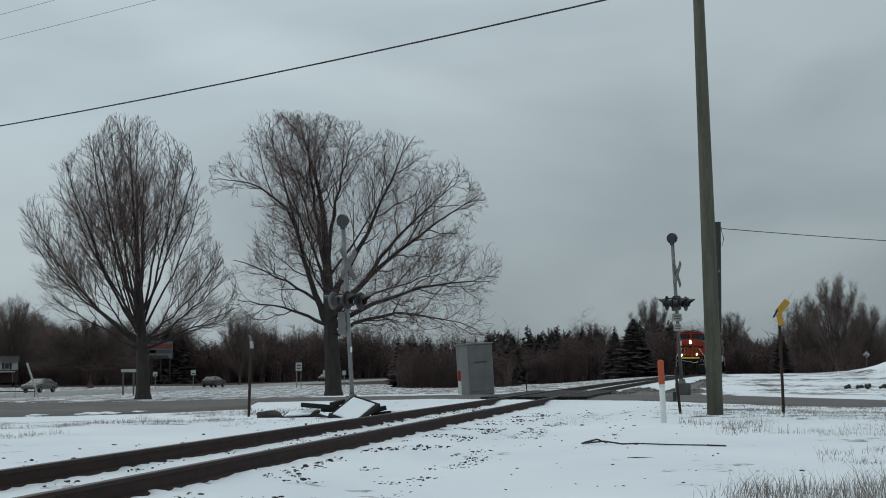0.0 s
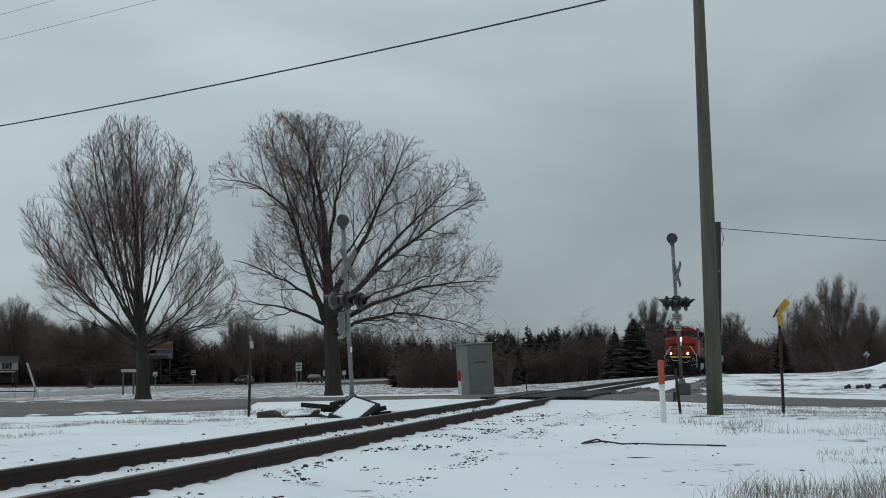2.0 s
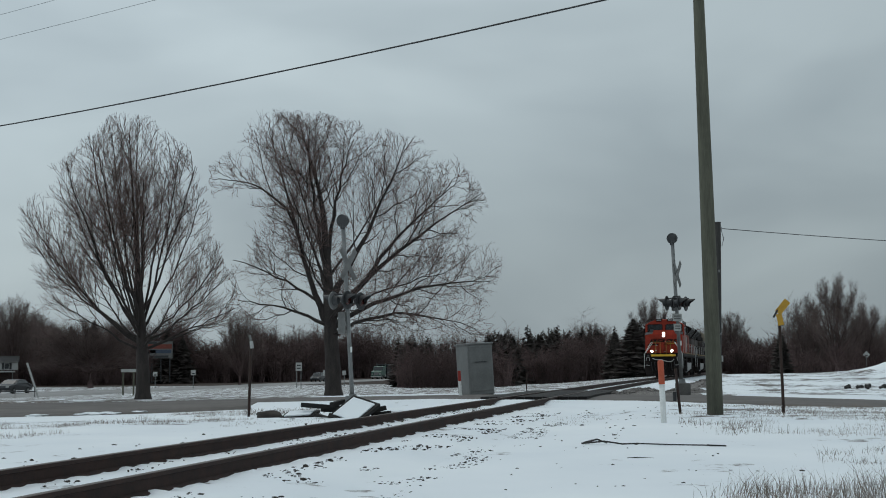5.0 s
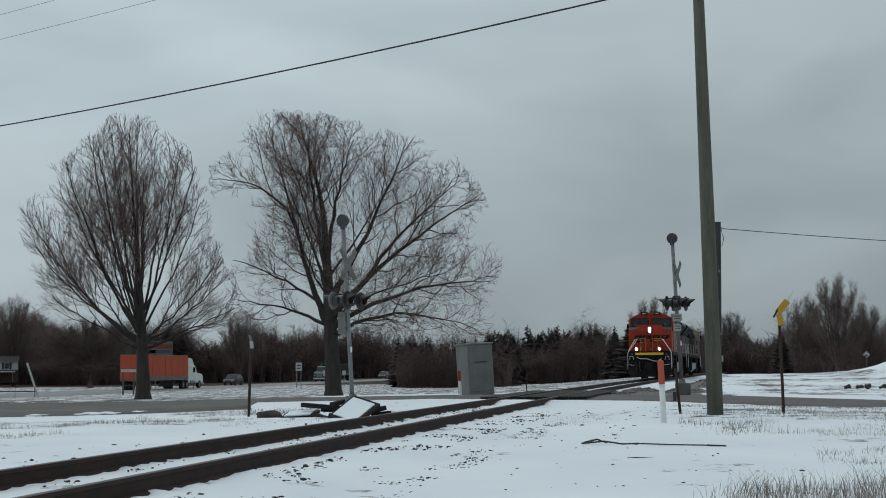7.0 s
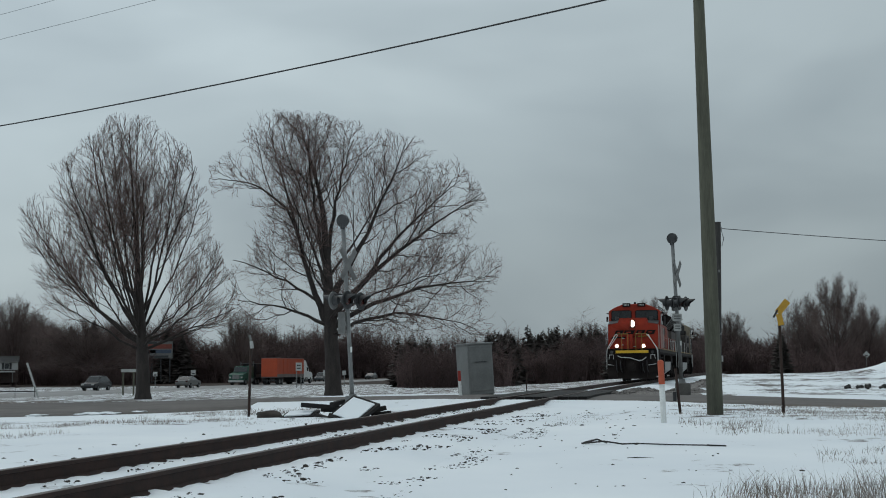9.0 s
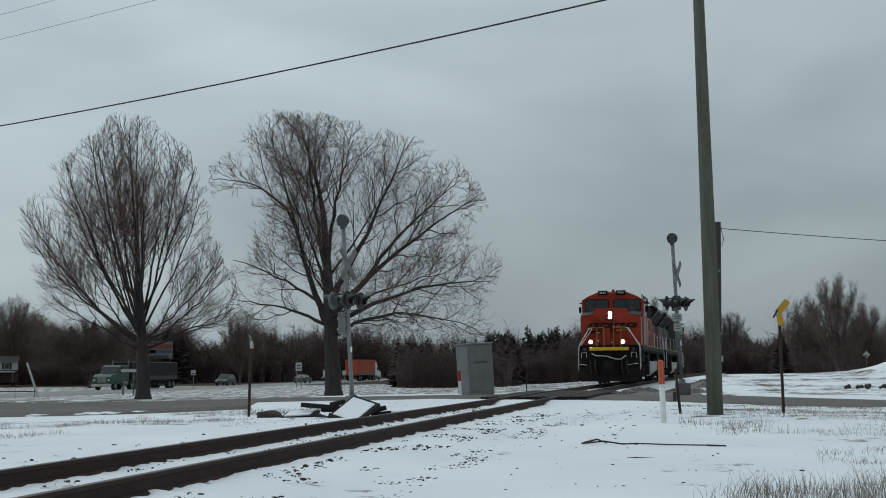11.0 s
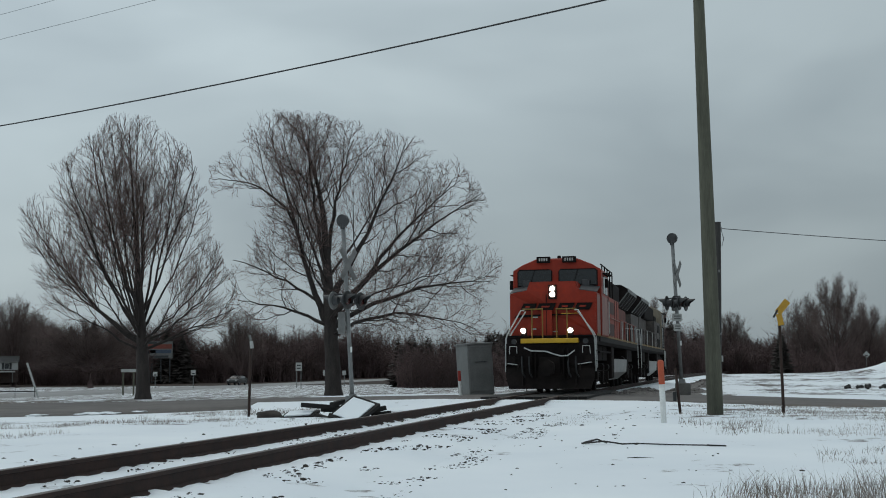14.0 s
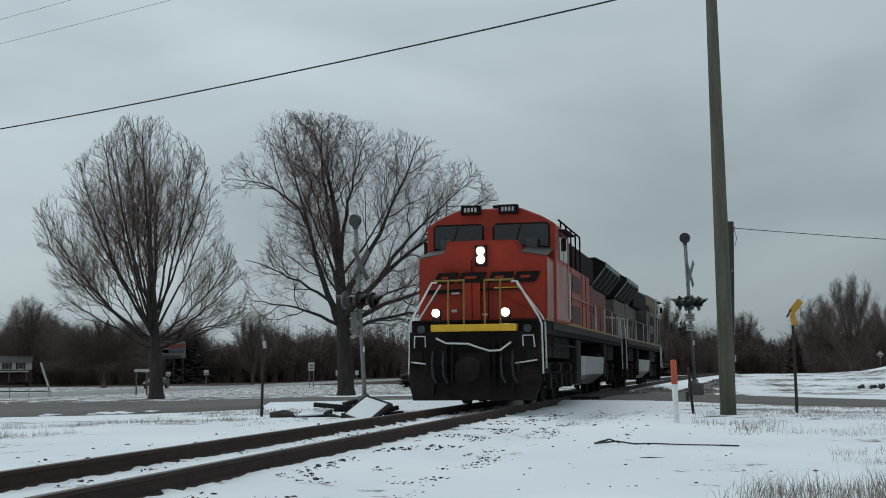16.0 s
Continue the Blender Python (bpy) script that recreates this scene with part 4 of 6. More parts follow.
# ---- locomotives (thing's -y is the leading end; rail tops at z = 0) ----
def wheelset(parent, y):
    """One axle with two wheels, centred on its own origin so that it can turn."""
    bm = bmesh.new()
    tube(bm, [(-0.72, 0, 0), (0.72, 0, 0)], 0.09, 10)
    for sgn in (-1, 1):
        prof = [(0.815, 0.12), (0.815, 0.42), (0.84, 0.44), (0.84, 0.535), (0.72, 0.54), (0.70, 0.565), (0.685, 0.565), (0.685, 0.43), (0.74, 0.40), (0.74, 0.12)]
        rings = []
        for k in range(28):
            a = 6.28318 * k / 28
            rings.append([bm.verts.new((sgn * x, r * math.cos(a), r * math.sin(a))) for x, r in prof])
        for k in range(28):
            a, b = rings[k], rings[(k + 1) % 28]
            for j in range(len(prof) - 1):
                bm.faces.new((a[j], b[j], b[j + 1], a[j + 1]))
    bmesh.ops.recalc_face_normals(bm, faces=bm.faces)
    ob = part("wheelset", bm, LOCO_UNDER, parent, "dark steel wheels and axle")
    ob.location = (0, y, 0.54)
    return ob


def truck(parent, y):
    """Three-axle truck frame with springs and axle boxes."""
    ft = part("truck_frame", boxed(-0.6, 0.6, y - 0.25, y + 0.25, 0.5, 0.95), LOCO_UNDER, parent, "dark grimy truck frame")
    for sgn in (-1, 1):
        bm = prism(bmesh.new(), [(y - 2.75, 0.75), (y - 2.5, 0.98), (y - 0.9, 1.02), (y, 0.92), (y + 0.9, 1.02), (y + 2.5, 0.98), (y + 2.75, 0.75), (y + 2.3, 0.55), (y + 1.2, 0.62), (y, 0.48), (y - 1.2, 0.62), (y - 2.3, 0.55)], sgn * 0.95, sgn * 1.22, axis="x")
        part("side_frame", bm, LOCO_UNDER, ft)
        for k in (-1, 0, 1):
            part("axle_box", boxed(sgn * 1.20 - 0.14, sgn * 1.20 + 0.14, y + k * 2.05 - 0.19, y + k * 2.05 + 0.19, 0.36, 0.74, bevel=0.04), LOCO_UNDER, ft)
        for k in (-0.5, 0.5):
            sp = bmesh.new()
            for j in range(5):
                disc(sp, (sgn * 1.24, y + k * 2.05, 0.42 + j * 0.075), (0, 0, 1), 0.11, 0.045, 12)
            part("coil_spring", sp, LOCO_UNDER, ft)
            part("brake_cylinder", disc(bmesh.new(), (sgn * 1.34, y + k * 2.05, 0.88), (0, 1, 0), 0.12, 0.42, 14), LOCO_UNDER, ft)
    return [wheelset(parent, y + k * 2.05) for k in (-1, 0, 1)]


def rails(parent, pts, r, material, name="handrail", label=""):
    return part(name, tubed(pts, r, 8), material, parent, label, smooth=True)


def locomotive(name, label, cab_front, nose_m, side_m, hood_m, lit):
    """A six-axle road diesel, 22.2 m long. cab_front False: the cab stands at the trailing end (the model is turned)."""
    root = thing(name, pose(0, 0, 0), label, "locomotive", "locomotives")

    def P(nm, bm, mm, lab="", parent=None, smooth=False):
        if not cab_front:
            bmesh.ops.transform(bm, matrix=Matrix.Translation((0, 20.4, 0)) @ Matrix.Rotation(math.pi, 4, "Z"), verts=bm.verts)
        return part(nm, bm, mm, parent or root, lab, smooth)

    # underframe and deck
    P("underframe", boxed(-1.48, 1.48, -0.75, 21.1, 1.66, 1.92, bevel=0.02), LOCO_BLACK)
    for sgn in (-1, 1):
        P("side_sill", boxed(sgn * 1.50 - 0.02, sgn * 1.50 + 0.02, 1.2, 20.3, 1.78, 1.96, bevel=0.008), SILL, "dust-caked sill")
        P("sill_stripe", boxed(sgn * 1.524 - 0.004, sgn * 1.524 + 0.004, 0.0, 20.3, 1.965, 2.03), RAIL_OLIVE, "thin dull yellow stripe")
    P("deck_plate", boxed(-1.50, 1.50, -0.80, 21.1, 1.921, 1.965, bevel=0.01), LOCO_BLACK)
    # fuel tank
    tank = P("fuel_tank", prism(bmesh.new(), [(-1.0, 0.34), (1.0, 0.34), (1.42, 0.66), (1.45, 1.20), (-1.45, 1.20), (-1.42, 0.66)], 7.5, 14.2), TANK, "dusty silver fuel tank")
    for y0, y1, z0 in ((6.35, 7.46, 0.42), (14.22, 14.9, 0.5)):
        P("equipment_rack", boxed(-1.46, 1.46, y0, y1, z0, 1.66, bevel=0.08), LOCO_UNDER, "grimy air equipment ahead of the tank")
    for sgn in (-1, 1):
        for y0, y1 in ((1.3, 2.6), (2.75, 4.4), (4.5, 6.2), (15.1, 17.2), (17.4, 19.6)):
            P("battery_box", boxed(sgn * 1.08 - 0.2, sgn * 1.08 + 0.2, y0, y1, 1.12, 1.66, bevel=0.03), LOCO_UNDER)
        P("sand_pipe", tubed([(sgn * 1.30, 1.0, 1.6), (sgn * 1.34, 1.2, 0.9), (sgn * 1.1, 1.35, 0.3)], 0.035, 8), LOCO_UNDER)
    for sgn in (-1, 1):
        P("air_reservoir", disc(bmesh.new(), (sgn * 1.2, 14.2, 1.15), (0, 1, 0), 0.2, 1.5, 16), LOCO_UNDER)
        P("pipe_run", tubed([(sgn * 1.40, 1.8, 1.42), (sgn * 1.40, 7.2, 1.44)], 0.035, 8), LOCO_UNDER)
    # nose with raised centre and sloping shoulders
    nz = bmesh.new()
    prism(nz, [(-1.52, 1.98), (1.52, 1.98), (1.52, 3.46), (0.92, 3.56), (0.80, 3.86), (-0.80, 3.86), (-0.92, 3.56), (-1.52, 3.46)], 0.0, 1.36)
    for v in nz.verts:
        if v.co.y < 0.01:
            v.co.y += 0.10 * max(0.0, (v.co.z - 2.5) / 1.4) + (0.10 if abs(v.co.x) > 1.4 else 0.0)
    bmesh.ops.bevel(nz, geom=[e for e in nz.edges if all(v.co.y < 0.5 for v in e.verts)], offset=0.035, segments=2, affect="EDGES")
    P("nose", nz, nose_m)
    for sgn in (-1, 1):
        P("anti_glare_panel", prism(bmesh.new(), [(sgn * 0.90, 3.555), (sgn * 1.53, 3.47), (sgn * 1.53, 3.49), (sgn * 0.90, 3.59)], 0.22, 1.30, rise=0.24), DARKGREY, "dark grey anti-glare panel")
        P("nose_vent", boxed(sgn * 1.05 - 0.13, sgn * 1.05 + 0.13, 1.0, 1.27, 3.70, 3.98, bevel=0.02), DARKGREY)
    P("nose_door", boxed(-0.42, -0.02, -0.012, 0.03, 1.95, 3.1, bevel=0.008), nose_m)
    P("door_seam", boxed(-0.225, -0.205, -0.016, 0.03, 2.0, 3.4), LOCO_BLACK)
    P("door_seam", boxed(0.16, 0.175, -0.005, 0.05, 2.0, 2.9), LOCO_BLACK)
    P("step_plate", boxed(-0.70, -0.52, -0.02, 0.03, 2.60, 2.64), OFFWHITE)
    P("step_plate", boxed(0.02, 0.16, -0.02, 0.03, 2.10, 2.13), OFFWHITE)
    P("step_plate", boxed(-0.70, -0.58, -0.02, 0.03, 2.18, 2.24), OFFWHITE)
    # emblem as plain slanted shapes, dark with a paint-coloured slot
    for x0, x1 in ((-1.08, -0.62), (-0.52, 0.06), (0.20, 0.70), (0.80, 1.32)):
        P("emblem_bar", prism(bmesh.new(), [(x0 - 0.05, 2.86), (x1 - 0.05, 2.86), (x1 + 0.07, 3.10), (x0 + 0.07, 3.10)], -0.024, 0.09), LOCO_BLACK, "dark slanted emblem shape")
        P("emblem_slot", prism(bmesh.new(), [(x0 + 0.12, 2.955), (x1 - 0.18, 2.955), (x1 - 0.15, 3.01), (x0 + 0.15, 3.01)], -0.028, 0.02), nose_m, "slot in the colour of the nose")
    P("emblem_bar", prism(bmesh.new(), [(-1.38, 2.60), (-0.3, 2.66), (0.9, 2.70), (0.9, 2.715), (-0.3, 2.72), (-1.25, 2.70)], -0.008, 0.05), LOCO_BLACK, "long tapering dark stripe")
    P("emblem_bar", prism(bmesh.new(), [(0.3, 2.715), (0.92, 2.735), (0.92, 2.75), (0.3, 2.745)], -0.008, 0.05), LOCO_YELLOW, "thin yellow stripe")
    # headlights and ditch lights
    P("headlight_housing", boxed(-0.14, 0.14, -0.005, 0.12, 3.24, 3.74, bevel=0.02), LOCO_BLACK, "dark headlight housing")
    for z in (3.60, 3.40):
        P("headlight", disc(bmesh.new(), (0, -0.012, z), (0, 1, 0), 0.088, 0.03, 20), LAMP_ON if lit else GLASS, "round headlight" + (" shining white" if lit else ""))
    for x in (-0.92, 0.69):
        P("ditch_light_housing", boxed(x - 0.095, x + 0.095, -0.715, -0.55, 1.96, 2.23, bevel=0.03), LOCO_BLACK)
        P("ditch_light", disc(bmesh.new(), (x, -0.735, 2.135), (0, 1, 0), 0.088, 0.03, 20), LAMP_WARM if lit else GLASS, "round ditch light" + (" shining white" if lit else ""))
    # cab
    cb = bmesh.new()
    prism(cb, [(-1.58, 1.98), (1.58, 1.98), (1.58, 4.34), (1.25, 4.54), (0.74, 4.75), (-0.74, 4.75), (-1.25, 4.54), (-1.58, 4.34)], 1.30, 4.0)
    bmesh.ops.bevel(cb, geom=list(cb.edges), offset=0.03, segments=1, affect="EDGES")
    P("cab", cb, nose_m)
    for x0, x1 in ((-1.38, -0.20), (0.10, 1.42)):
        P("windshield", prism(bmesh.new(), [(x0, 3.80), (x1, 3.80), (x1, 4.28), (x1 - 0.06 * (x1 > 0), 4.34), (x0 + 0.06 * (x0 < 0), 4.34), (x0, 4.28)], 1.275, 1.31), GLASS, "dark windshield pane")
        P("windshield_gasket", prism(bmesh.new(), [(x0 - 0.04, 3.76), (x1 + 0.04, 3.76), (x1 + 0.04, 4.30), (x1 - 0.04, 4.38), (x0 + 0.04, 4.38), (x0 - 0.04, 4.30)], 1.29, 1.32), LOCO_BLACK)
        P("wiper", tubed([((x0 + x1) / 2, 1.26, 4.36), ((x0 + x1) / 2 - 0.12, 1.25, 3.95)], 0.010, 6), LOCO_BLACK)
    for sgn in (-1, 1):
        P("cab_side_window", boxed(sgn * 1.582 - 0.012, sgn * 1.582 + 0.012, 2.0, 3.6, 3.50, 4.16, bevel=0.01), GLASS, "dark sliding side window")
        P("window_frame", boxed(sgn * 1.586 - 0.012, sgn * 1.586 + 0.012, 2.74, 2.86, 3.46, 4.20), GALV)
        P("sun_visor", boxed(sgn * 1.66 - 0.12, sgn * 1.66 + 0.12, 1.9, 3.7, 4.22, 4.25), LOCO_BLACK)
        P("rearview_mirror", boxed(sgn * 1.72 - 0.06, sgn * 1.72 + 0.06, 1.78, 1.84, 3.70, 4.02, bevel=0.01), LOCO_BLACK)
        P("number_board", boxed(sgn * 0.46 - 0.24, sgn * 0.46 + 0.24, 1.14, 1.36, 4.60, 4.82, bevel=0.015), LOCO_BLACK, "black number board")
        for k in range(4):
            P("number_bar", boxed(sgn * 0.46 - 0.155 + k * 0.085, sgn * 0.46 - 0.105 + k * 0.085, 1.132, 1.138, 4.66, 4.76), OFFWHITE, "pale bar")
    for sgn in (-1, 1):
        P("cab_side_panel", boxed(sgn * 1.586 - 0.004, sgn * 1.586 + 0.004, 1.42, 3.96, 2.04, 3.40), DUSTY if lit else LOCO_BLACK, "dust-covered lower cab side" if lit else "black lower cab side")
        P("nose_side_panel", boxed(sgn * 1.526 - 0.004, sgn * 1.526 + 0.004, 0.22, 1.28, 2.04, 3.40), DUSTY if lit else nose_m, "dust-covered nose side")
        P("cab_door_seam", boxed(sgn * 1.593 - 0.003, sgn * 1.593 + 0.003, 3.55, 3.58, 2.1, 4.2), LOCO_BLACK)
        P("cab_grab_rail", tubed([(sgn * 1.63, 3.7, 2.1), (sgn * 1.63, 3.7, 3.3)], 0.018, 6), RAILWHITE)
    P("roof_antenna", boxed(-0.06, 0.06, 2.0, 2.2, 4.74, 4.92, bevel=0.02), LOCO_BLACK)
    P("roof_hump", boxed(-0.5, 0.5, 1.6, 3.6, 4.73, 4.79, bevel=0.03), nose_m)
    P("horn_cluster", tubed([(0.25, 3.0, 4.80), (0.25, 2.5, 4.82)], [0.03, 0.07], 10), LOCO_BLACK)
    # front platform: anticlimber, rails, plow
    P("anticlimber", boxed(-0.98, 0.98, -1.02, -0.74, 1.70, 1.86, bevel=0.02), LOCO_YELLOW if lit else LOCO_BLACK, "yellow anticlimber beam" if lit else "")
    P("end_plate", boxed(-1.50, 1.50, -0.90, -0.76, 0.92, 1.70, bevel=0.02), LOCO_BLACK)
    pl = bmesh.new()
    prism(pl, [(-1.52, 0.95), (1.52, 0.95), (1.50, 0.55), (1.38, 0.16), (-1.38, 0.16), (-1.50, 0.55)], -1.30, -0.86)
    for v in pl.verts:
        if v.co.y < -1.2:
            v.co.y += 0.30 * max(0.0, v.co.z - 0.2) + 0.16 * abs(v.co.x)
    P("snow_plow", pl, LOCO_UNDER, "black steel pilot plow")
    cp = bmesh.new()
    box(cp, -0.16, 0.16, -1.55, -0.86, 0.72, 1.02, bevel=0.03)
    box(cp, -0.23, 0.23, -1.75, -1.42, 0.66, 1.06, bevel=0.07)
    P("coupler", cp, LOCO_UNDER, "dark knuckle coupler")
    for x in (-0.62, -0.48, 0.48, 0.62):
        P("pilot_rib", boxed(x - 0.02, x + 0.02, -1.06, -0.88, 0.5, 1.5, bevel=0.008), LOCO_UNDER)
    for sgn in (-1, 1):
        P("step_well", boxed(sgn * 1.34 - 0.15, sgn * 1.34 + 0.15, -0.935, -0.89, 1.0, 1.26, bevel=0.01), LOCO_UNDER)
        P("plow_bracket", prism(bmesh.new(), [(-1.28, 0.28), (-0.95, 0.28), (-0.90, 0.9)], sgn * 0.9 - 0.02, sgn * 0.9 + 0.02, axis="x"), LOCO_UNDER)
        P("pilot_hook", tubed([(sgn * 1.05, -0.93, 0.98), (sgn * 1.05, -1.2, 0.92), (sgn * 1.05, -1.22, 0.8)], 0.03, 6), LOCO_UNDER)
    P("coupler_knuckle", disc(bmesh.new(), (0, -1.70, 0.86), (0, 1, 0), 0.27, 0.16, 18), LOCO_UNDER)
    P("coupler_pocket", boxed(-0.36, 0.36, -0.93, -0.88, 0.60, 1.22, bevel=0.02), LOCO_UNDER)
    for x in (-0.95, -0.70, 0.62, 0.88):
        P("air_hose", tubed([(x, -0.92, 1.25), (x + 0.02, -1.12, 1.0), (x + 0.05, -1.16, 0.7), (x + 0.12, -1.10, 0.55)], 0.028, 8), BLACKPAINT)
    P("mu_cable", tubed([(-0.86, -0.98, 1.55), (-0.62, -1.05, 1.44), (-0.1, -1.08, 1.42), (0.12, -1.08, 1.34), (0.38, -1.09, 1.26), (0.62, -1.08, 1.27), (0.86, -1.02, 1.45)], 0.022, 8), RAILWHITE, "pale multiple-unit jumper cable")
    P("uncoupling_lever", tubed([(-1.44, -1.0, 1.02), (-1.10, -1.02, 0.98)], 0.016, 6), RAILWHITE)
    P("uncoupling_lever", tubed([(0.95, -1.02, 0.98), (1.44, -1.0, 1.05)], 0.016, 6), RAILWHITE)
    for sgn in (-1, 1):
        P("grab_loop", tubed([(sgn * 1.12, -0.93, 1.36), (sgn * 1.12, -0.98, 1.60), (sgn * 1.36, -0.98, 1.60), (sgn * 1.38, -0.93, 1.34)], 0.016, 6), RAILWHITE)
        P("marker_socket", disc(bmesh.new(), (sgn * 1.22, -0.92, 1.76), (0, 1, 0), 0.09, 0.06, 16), DARKGREY)
        # sloping stair rails, white, outer and inner
        P("handrail", tubed([(sgn * 0.86, -0.86, 2.82), (sgn * 0.98, -0.86, 2.82), (sgn * 1.46, -0.80, 2.02), (sgn * 1.52, -0.78, 1.86), (sgn * 1.54, -0.78, 0.74)], 0.024, 8), RAILWHITE, "white stair handrail")
        P("handrail", tubed([(sgn * 0.90, -0.30, 2.80), (sgn * 1.44, -0.12, 2.05), (sgn * 1.50, -0.10, 1.90), (sgn * 1.52, -0.10, 0.86)], 0.022, 8), RAILWHITE, "white stair handrail")
        P("handrail", tubed([(sgn * 0.22, -0.86, 2.86), (sgn * 0.92, -0.86, 2.86)], 0.022, 8), RAIL_OLIVE, "yellow front handrail")
        for x in (0.24, 0.60):
            P("rail_post", tubed([(sgn * x, -0.86, 1.85), (sgn * x, -0.86, 2.86)], 0.020, 8), RAIL_OLIVE if lit else LOCO_BLACK)
        for k in range(4):
            P("stair_tread", boxed(sgn * 1.38 - 0.16, sgn * 1.38 + 0.16, -0.74, -0.30, 0.42 + 0.33 * k, 0.46 + 0.33 * k), LOCO_UNDER)
        P("stair_side", boxed(sgn * 1.20 - 0.015, sgn * 1.20 + 0.015, -0.76, -0.2, 0.4, 1.55), LOCO_UNDER)
        # walkway rails along the hood
        P("handrail", tubed([(sgn * 1.48, 4.3, 2.84), (sgn * 1.48, 20.2, 2.84)], 0.020, 6), side_m if lit else LOCO_GREY)
        for k in range(12):
            y = 4.4 + k * 1.42
            P("rail_post", tubed([(sgn * 1.49, y, 1.8), (sgn * 1.48, y, 2.84)], 0.020, 6), RAILWHITE if (lit and k % 2 == 1 and k > 3) or (not lit and k in (0, 3, 5, 8, 11)) else (side_m if lit else LOCO_GREY))
    # hood: electrical cabinet, inverter, engine hood, radiator
    P("electrical_cabinet", boxed(-1.50, 1.50, 4.02, 9.6, 1.98, 3.56, bevel=0.03), side_m, "dusty painted equipment cabinet")
    for sgn in (-1, 1):
        for z0 in (2.08, 2.92):
            P("cabinet_grille", boxed(sgn * 1.505 - 0.012, sgn * 1.505 + 0.012, 5.2, 7.1, z0, z0 + 0.46), LOUVRE if lit else LOCO_BLACK, "dark louvred grille")
        for y in (4.92, 7.5, 8.5):
            P("cabinet_seam", boxed(sgn * 1.505 - 0.008, sgn * 1.505 + 0.008, y, y + 0.06, 2.02, 3.52), LOCO_BLACK)
        P("cabinet_rail", tubed([(sgn * 1.55, 5.0, 2.74), (sgn * 1.55, 9.5, 2.74)], 0.022, 6), DUSTY if lit else LOCO_GREY)
    P("cab_roof_rear", boxed(-1.25, 1.25, 4.02, 6.2, 3.57, 4.02, bevel=0.10), LOCO_BLACK)
    P("engine_hood", boxed(-0.98, 0.98, 9.62, 15.5, 1.86, 4.15, bevel=0.05), hood_m, "dusty engine hood")
    for sgn in (-1, 1):
        for k in range(6):
            y = 9.7 + k * 0.96
            P("hood_door", boxed(sgn * 0.99 - 0.014, sgn * 0.99 + 0.014, y, y + 0.88, 2.0, 3.75, bevel=0.006), hood_m)
            P("door_latch", boxed(sgn * 1.01 - 0.012, sgn * 1.01 + 0.012, y + 0.78, y + 0.84, 2.7, 2.95), LOCO_BLACK)
    P("dynamic_brake_housing", boxed(-1.22, 1.22, 6.0, 13.6, 3.58, 4.44, bevel=0.12), LOCO_BLACK, "black dynamic brake housing")
    P("exhaust_stack", boxed(-0.45, 0.45, 11.2, 12.2, 4.1, 4.62, bevel=0.06), LOCO_BLACK)
    P("hood_roof", prism(bmesh.new(), [(-0.97, 4.16), (0.97, 4.16), (0.72, 4.38), (-0.72, 4.38)], 10.3, 15.5), LOCO_BLACK)
    for k in range(5):
        P("roof_rail", tubed([(1.32, 4.4 + k * 1.1, 3.5), (1.32, 4.4 + k * 1.1, 4.72)], 0.026, 6), LOCO_BLACK)
    P("roof_rail", tubed([(1.32, 4.0, 4.72), (1.32, 8.7, 4.72), (1.32, 8.9, 4.5)], 0.026, 6), LOCO_BLACK)
    # flared radiator
    P("radiator_base", boxed(-0.98, 0.98, 15.52, 20.2, 1.86, 3.6, bevel=0.04), hood_m)
    P("radiator", prism(bmesh.new(), [(-0.99, 3.62), (0.99, 3.62), (1.52, 4.28), (1.52, 4.42), (1.2, 4.60), (-1.2, 4.60), (-1.52, 4.42), (-1.52, 4.28)], 14.6, 20.3), LOCO_BLACK, "flared radiator section")
    for sgn in (-1, 1):
        P("radiator_lip", boxed(sgn * 1.53 - 0.008, sgn * 1.53 + 0.008, 14.6, 20.3, 4.27, 4.43), SILVER_DIM, "dusty grey lip")
        for k in range(5):
            y = 14.6 + k * 1.42
            P("radiator_strut", tubed([(sgn * 1.04, y, 3.64), (sgn * 1.53, y, 4.25)], 0.028, 6), SILVER_DIM, "dusty grey strut")
    for sgn in (-1, 1):
        for k in range(4):
            y = 14.75 + k * 1.38
            bm = prism(bmesh.new(), [(sgn * 1.06, 3.70), (sgn * 1.475, 4.22), (sgn * 1.50, 4.205), (sgn * 1.085, 3.685)], y, y + 1.26)
            P("radiator_screen", bm, LOCO_BLACK, "black radiator screen")
    for k in range(3):
        P("cooling_fan", disc(bmesh.new(), (0, 15.8 + k * 1.6, 4.63), (0, 0, 1), 0.68, 0.12, 24), LOCO_BLACK)
    # rear end
    P("rear_end_plate", boxed(-1.50, 1.50, 20.95, 21.1, 0.5, 1.78, bevel=0.02), LOCO_UNDER)
    P("rear_coupler", boxed(-0.18, 0.18, 21.1, 21.75, 0.72, 1.02, bevel=0.04), LOCO_UNDER)
    for sgn in (-1, 1):
        P("handrail", tubed([(sgn * 0.5, 20.95, 2.84), (sgn * 1.45, 20.95, 2.75), (sgn * 1.50, 20.95, 1.9), (sgn * 1.52, 20.95, 0.8)], 0.022, 8), RAILWHITE)
        for k in range(3):
            P("stair_tread", boxed(sgn * 1.38 - 0.16, sgn * 1.38 + 0.16, 20.5, 20.95, 0.5 + 0.38 * k, 0.54 + 0.38 * k), LOCO_UNDER)
    wheels = truck(root, 4.05 if cab_front else 20.4 - 4.05) + truck(root, 16.55 if cab_front else 20.4 - 16.55)
    return root, wheels


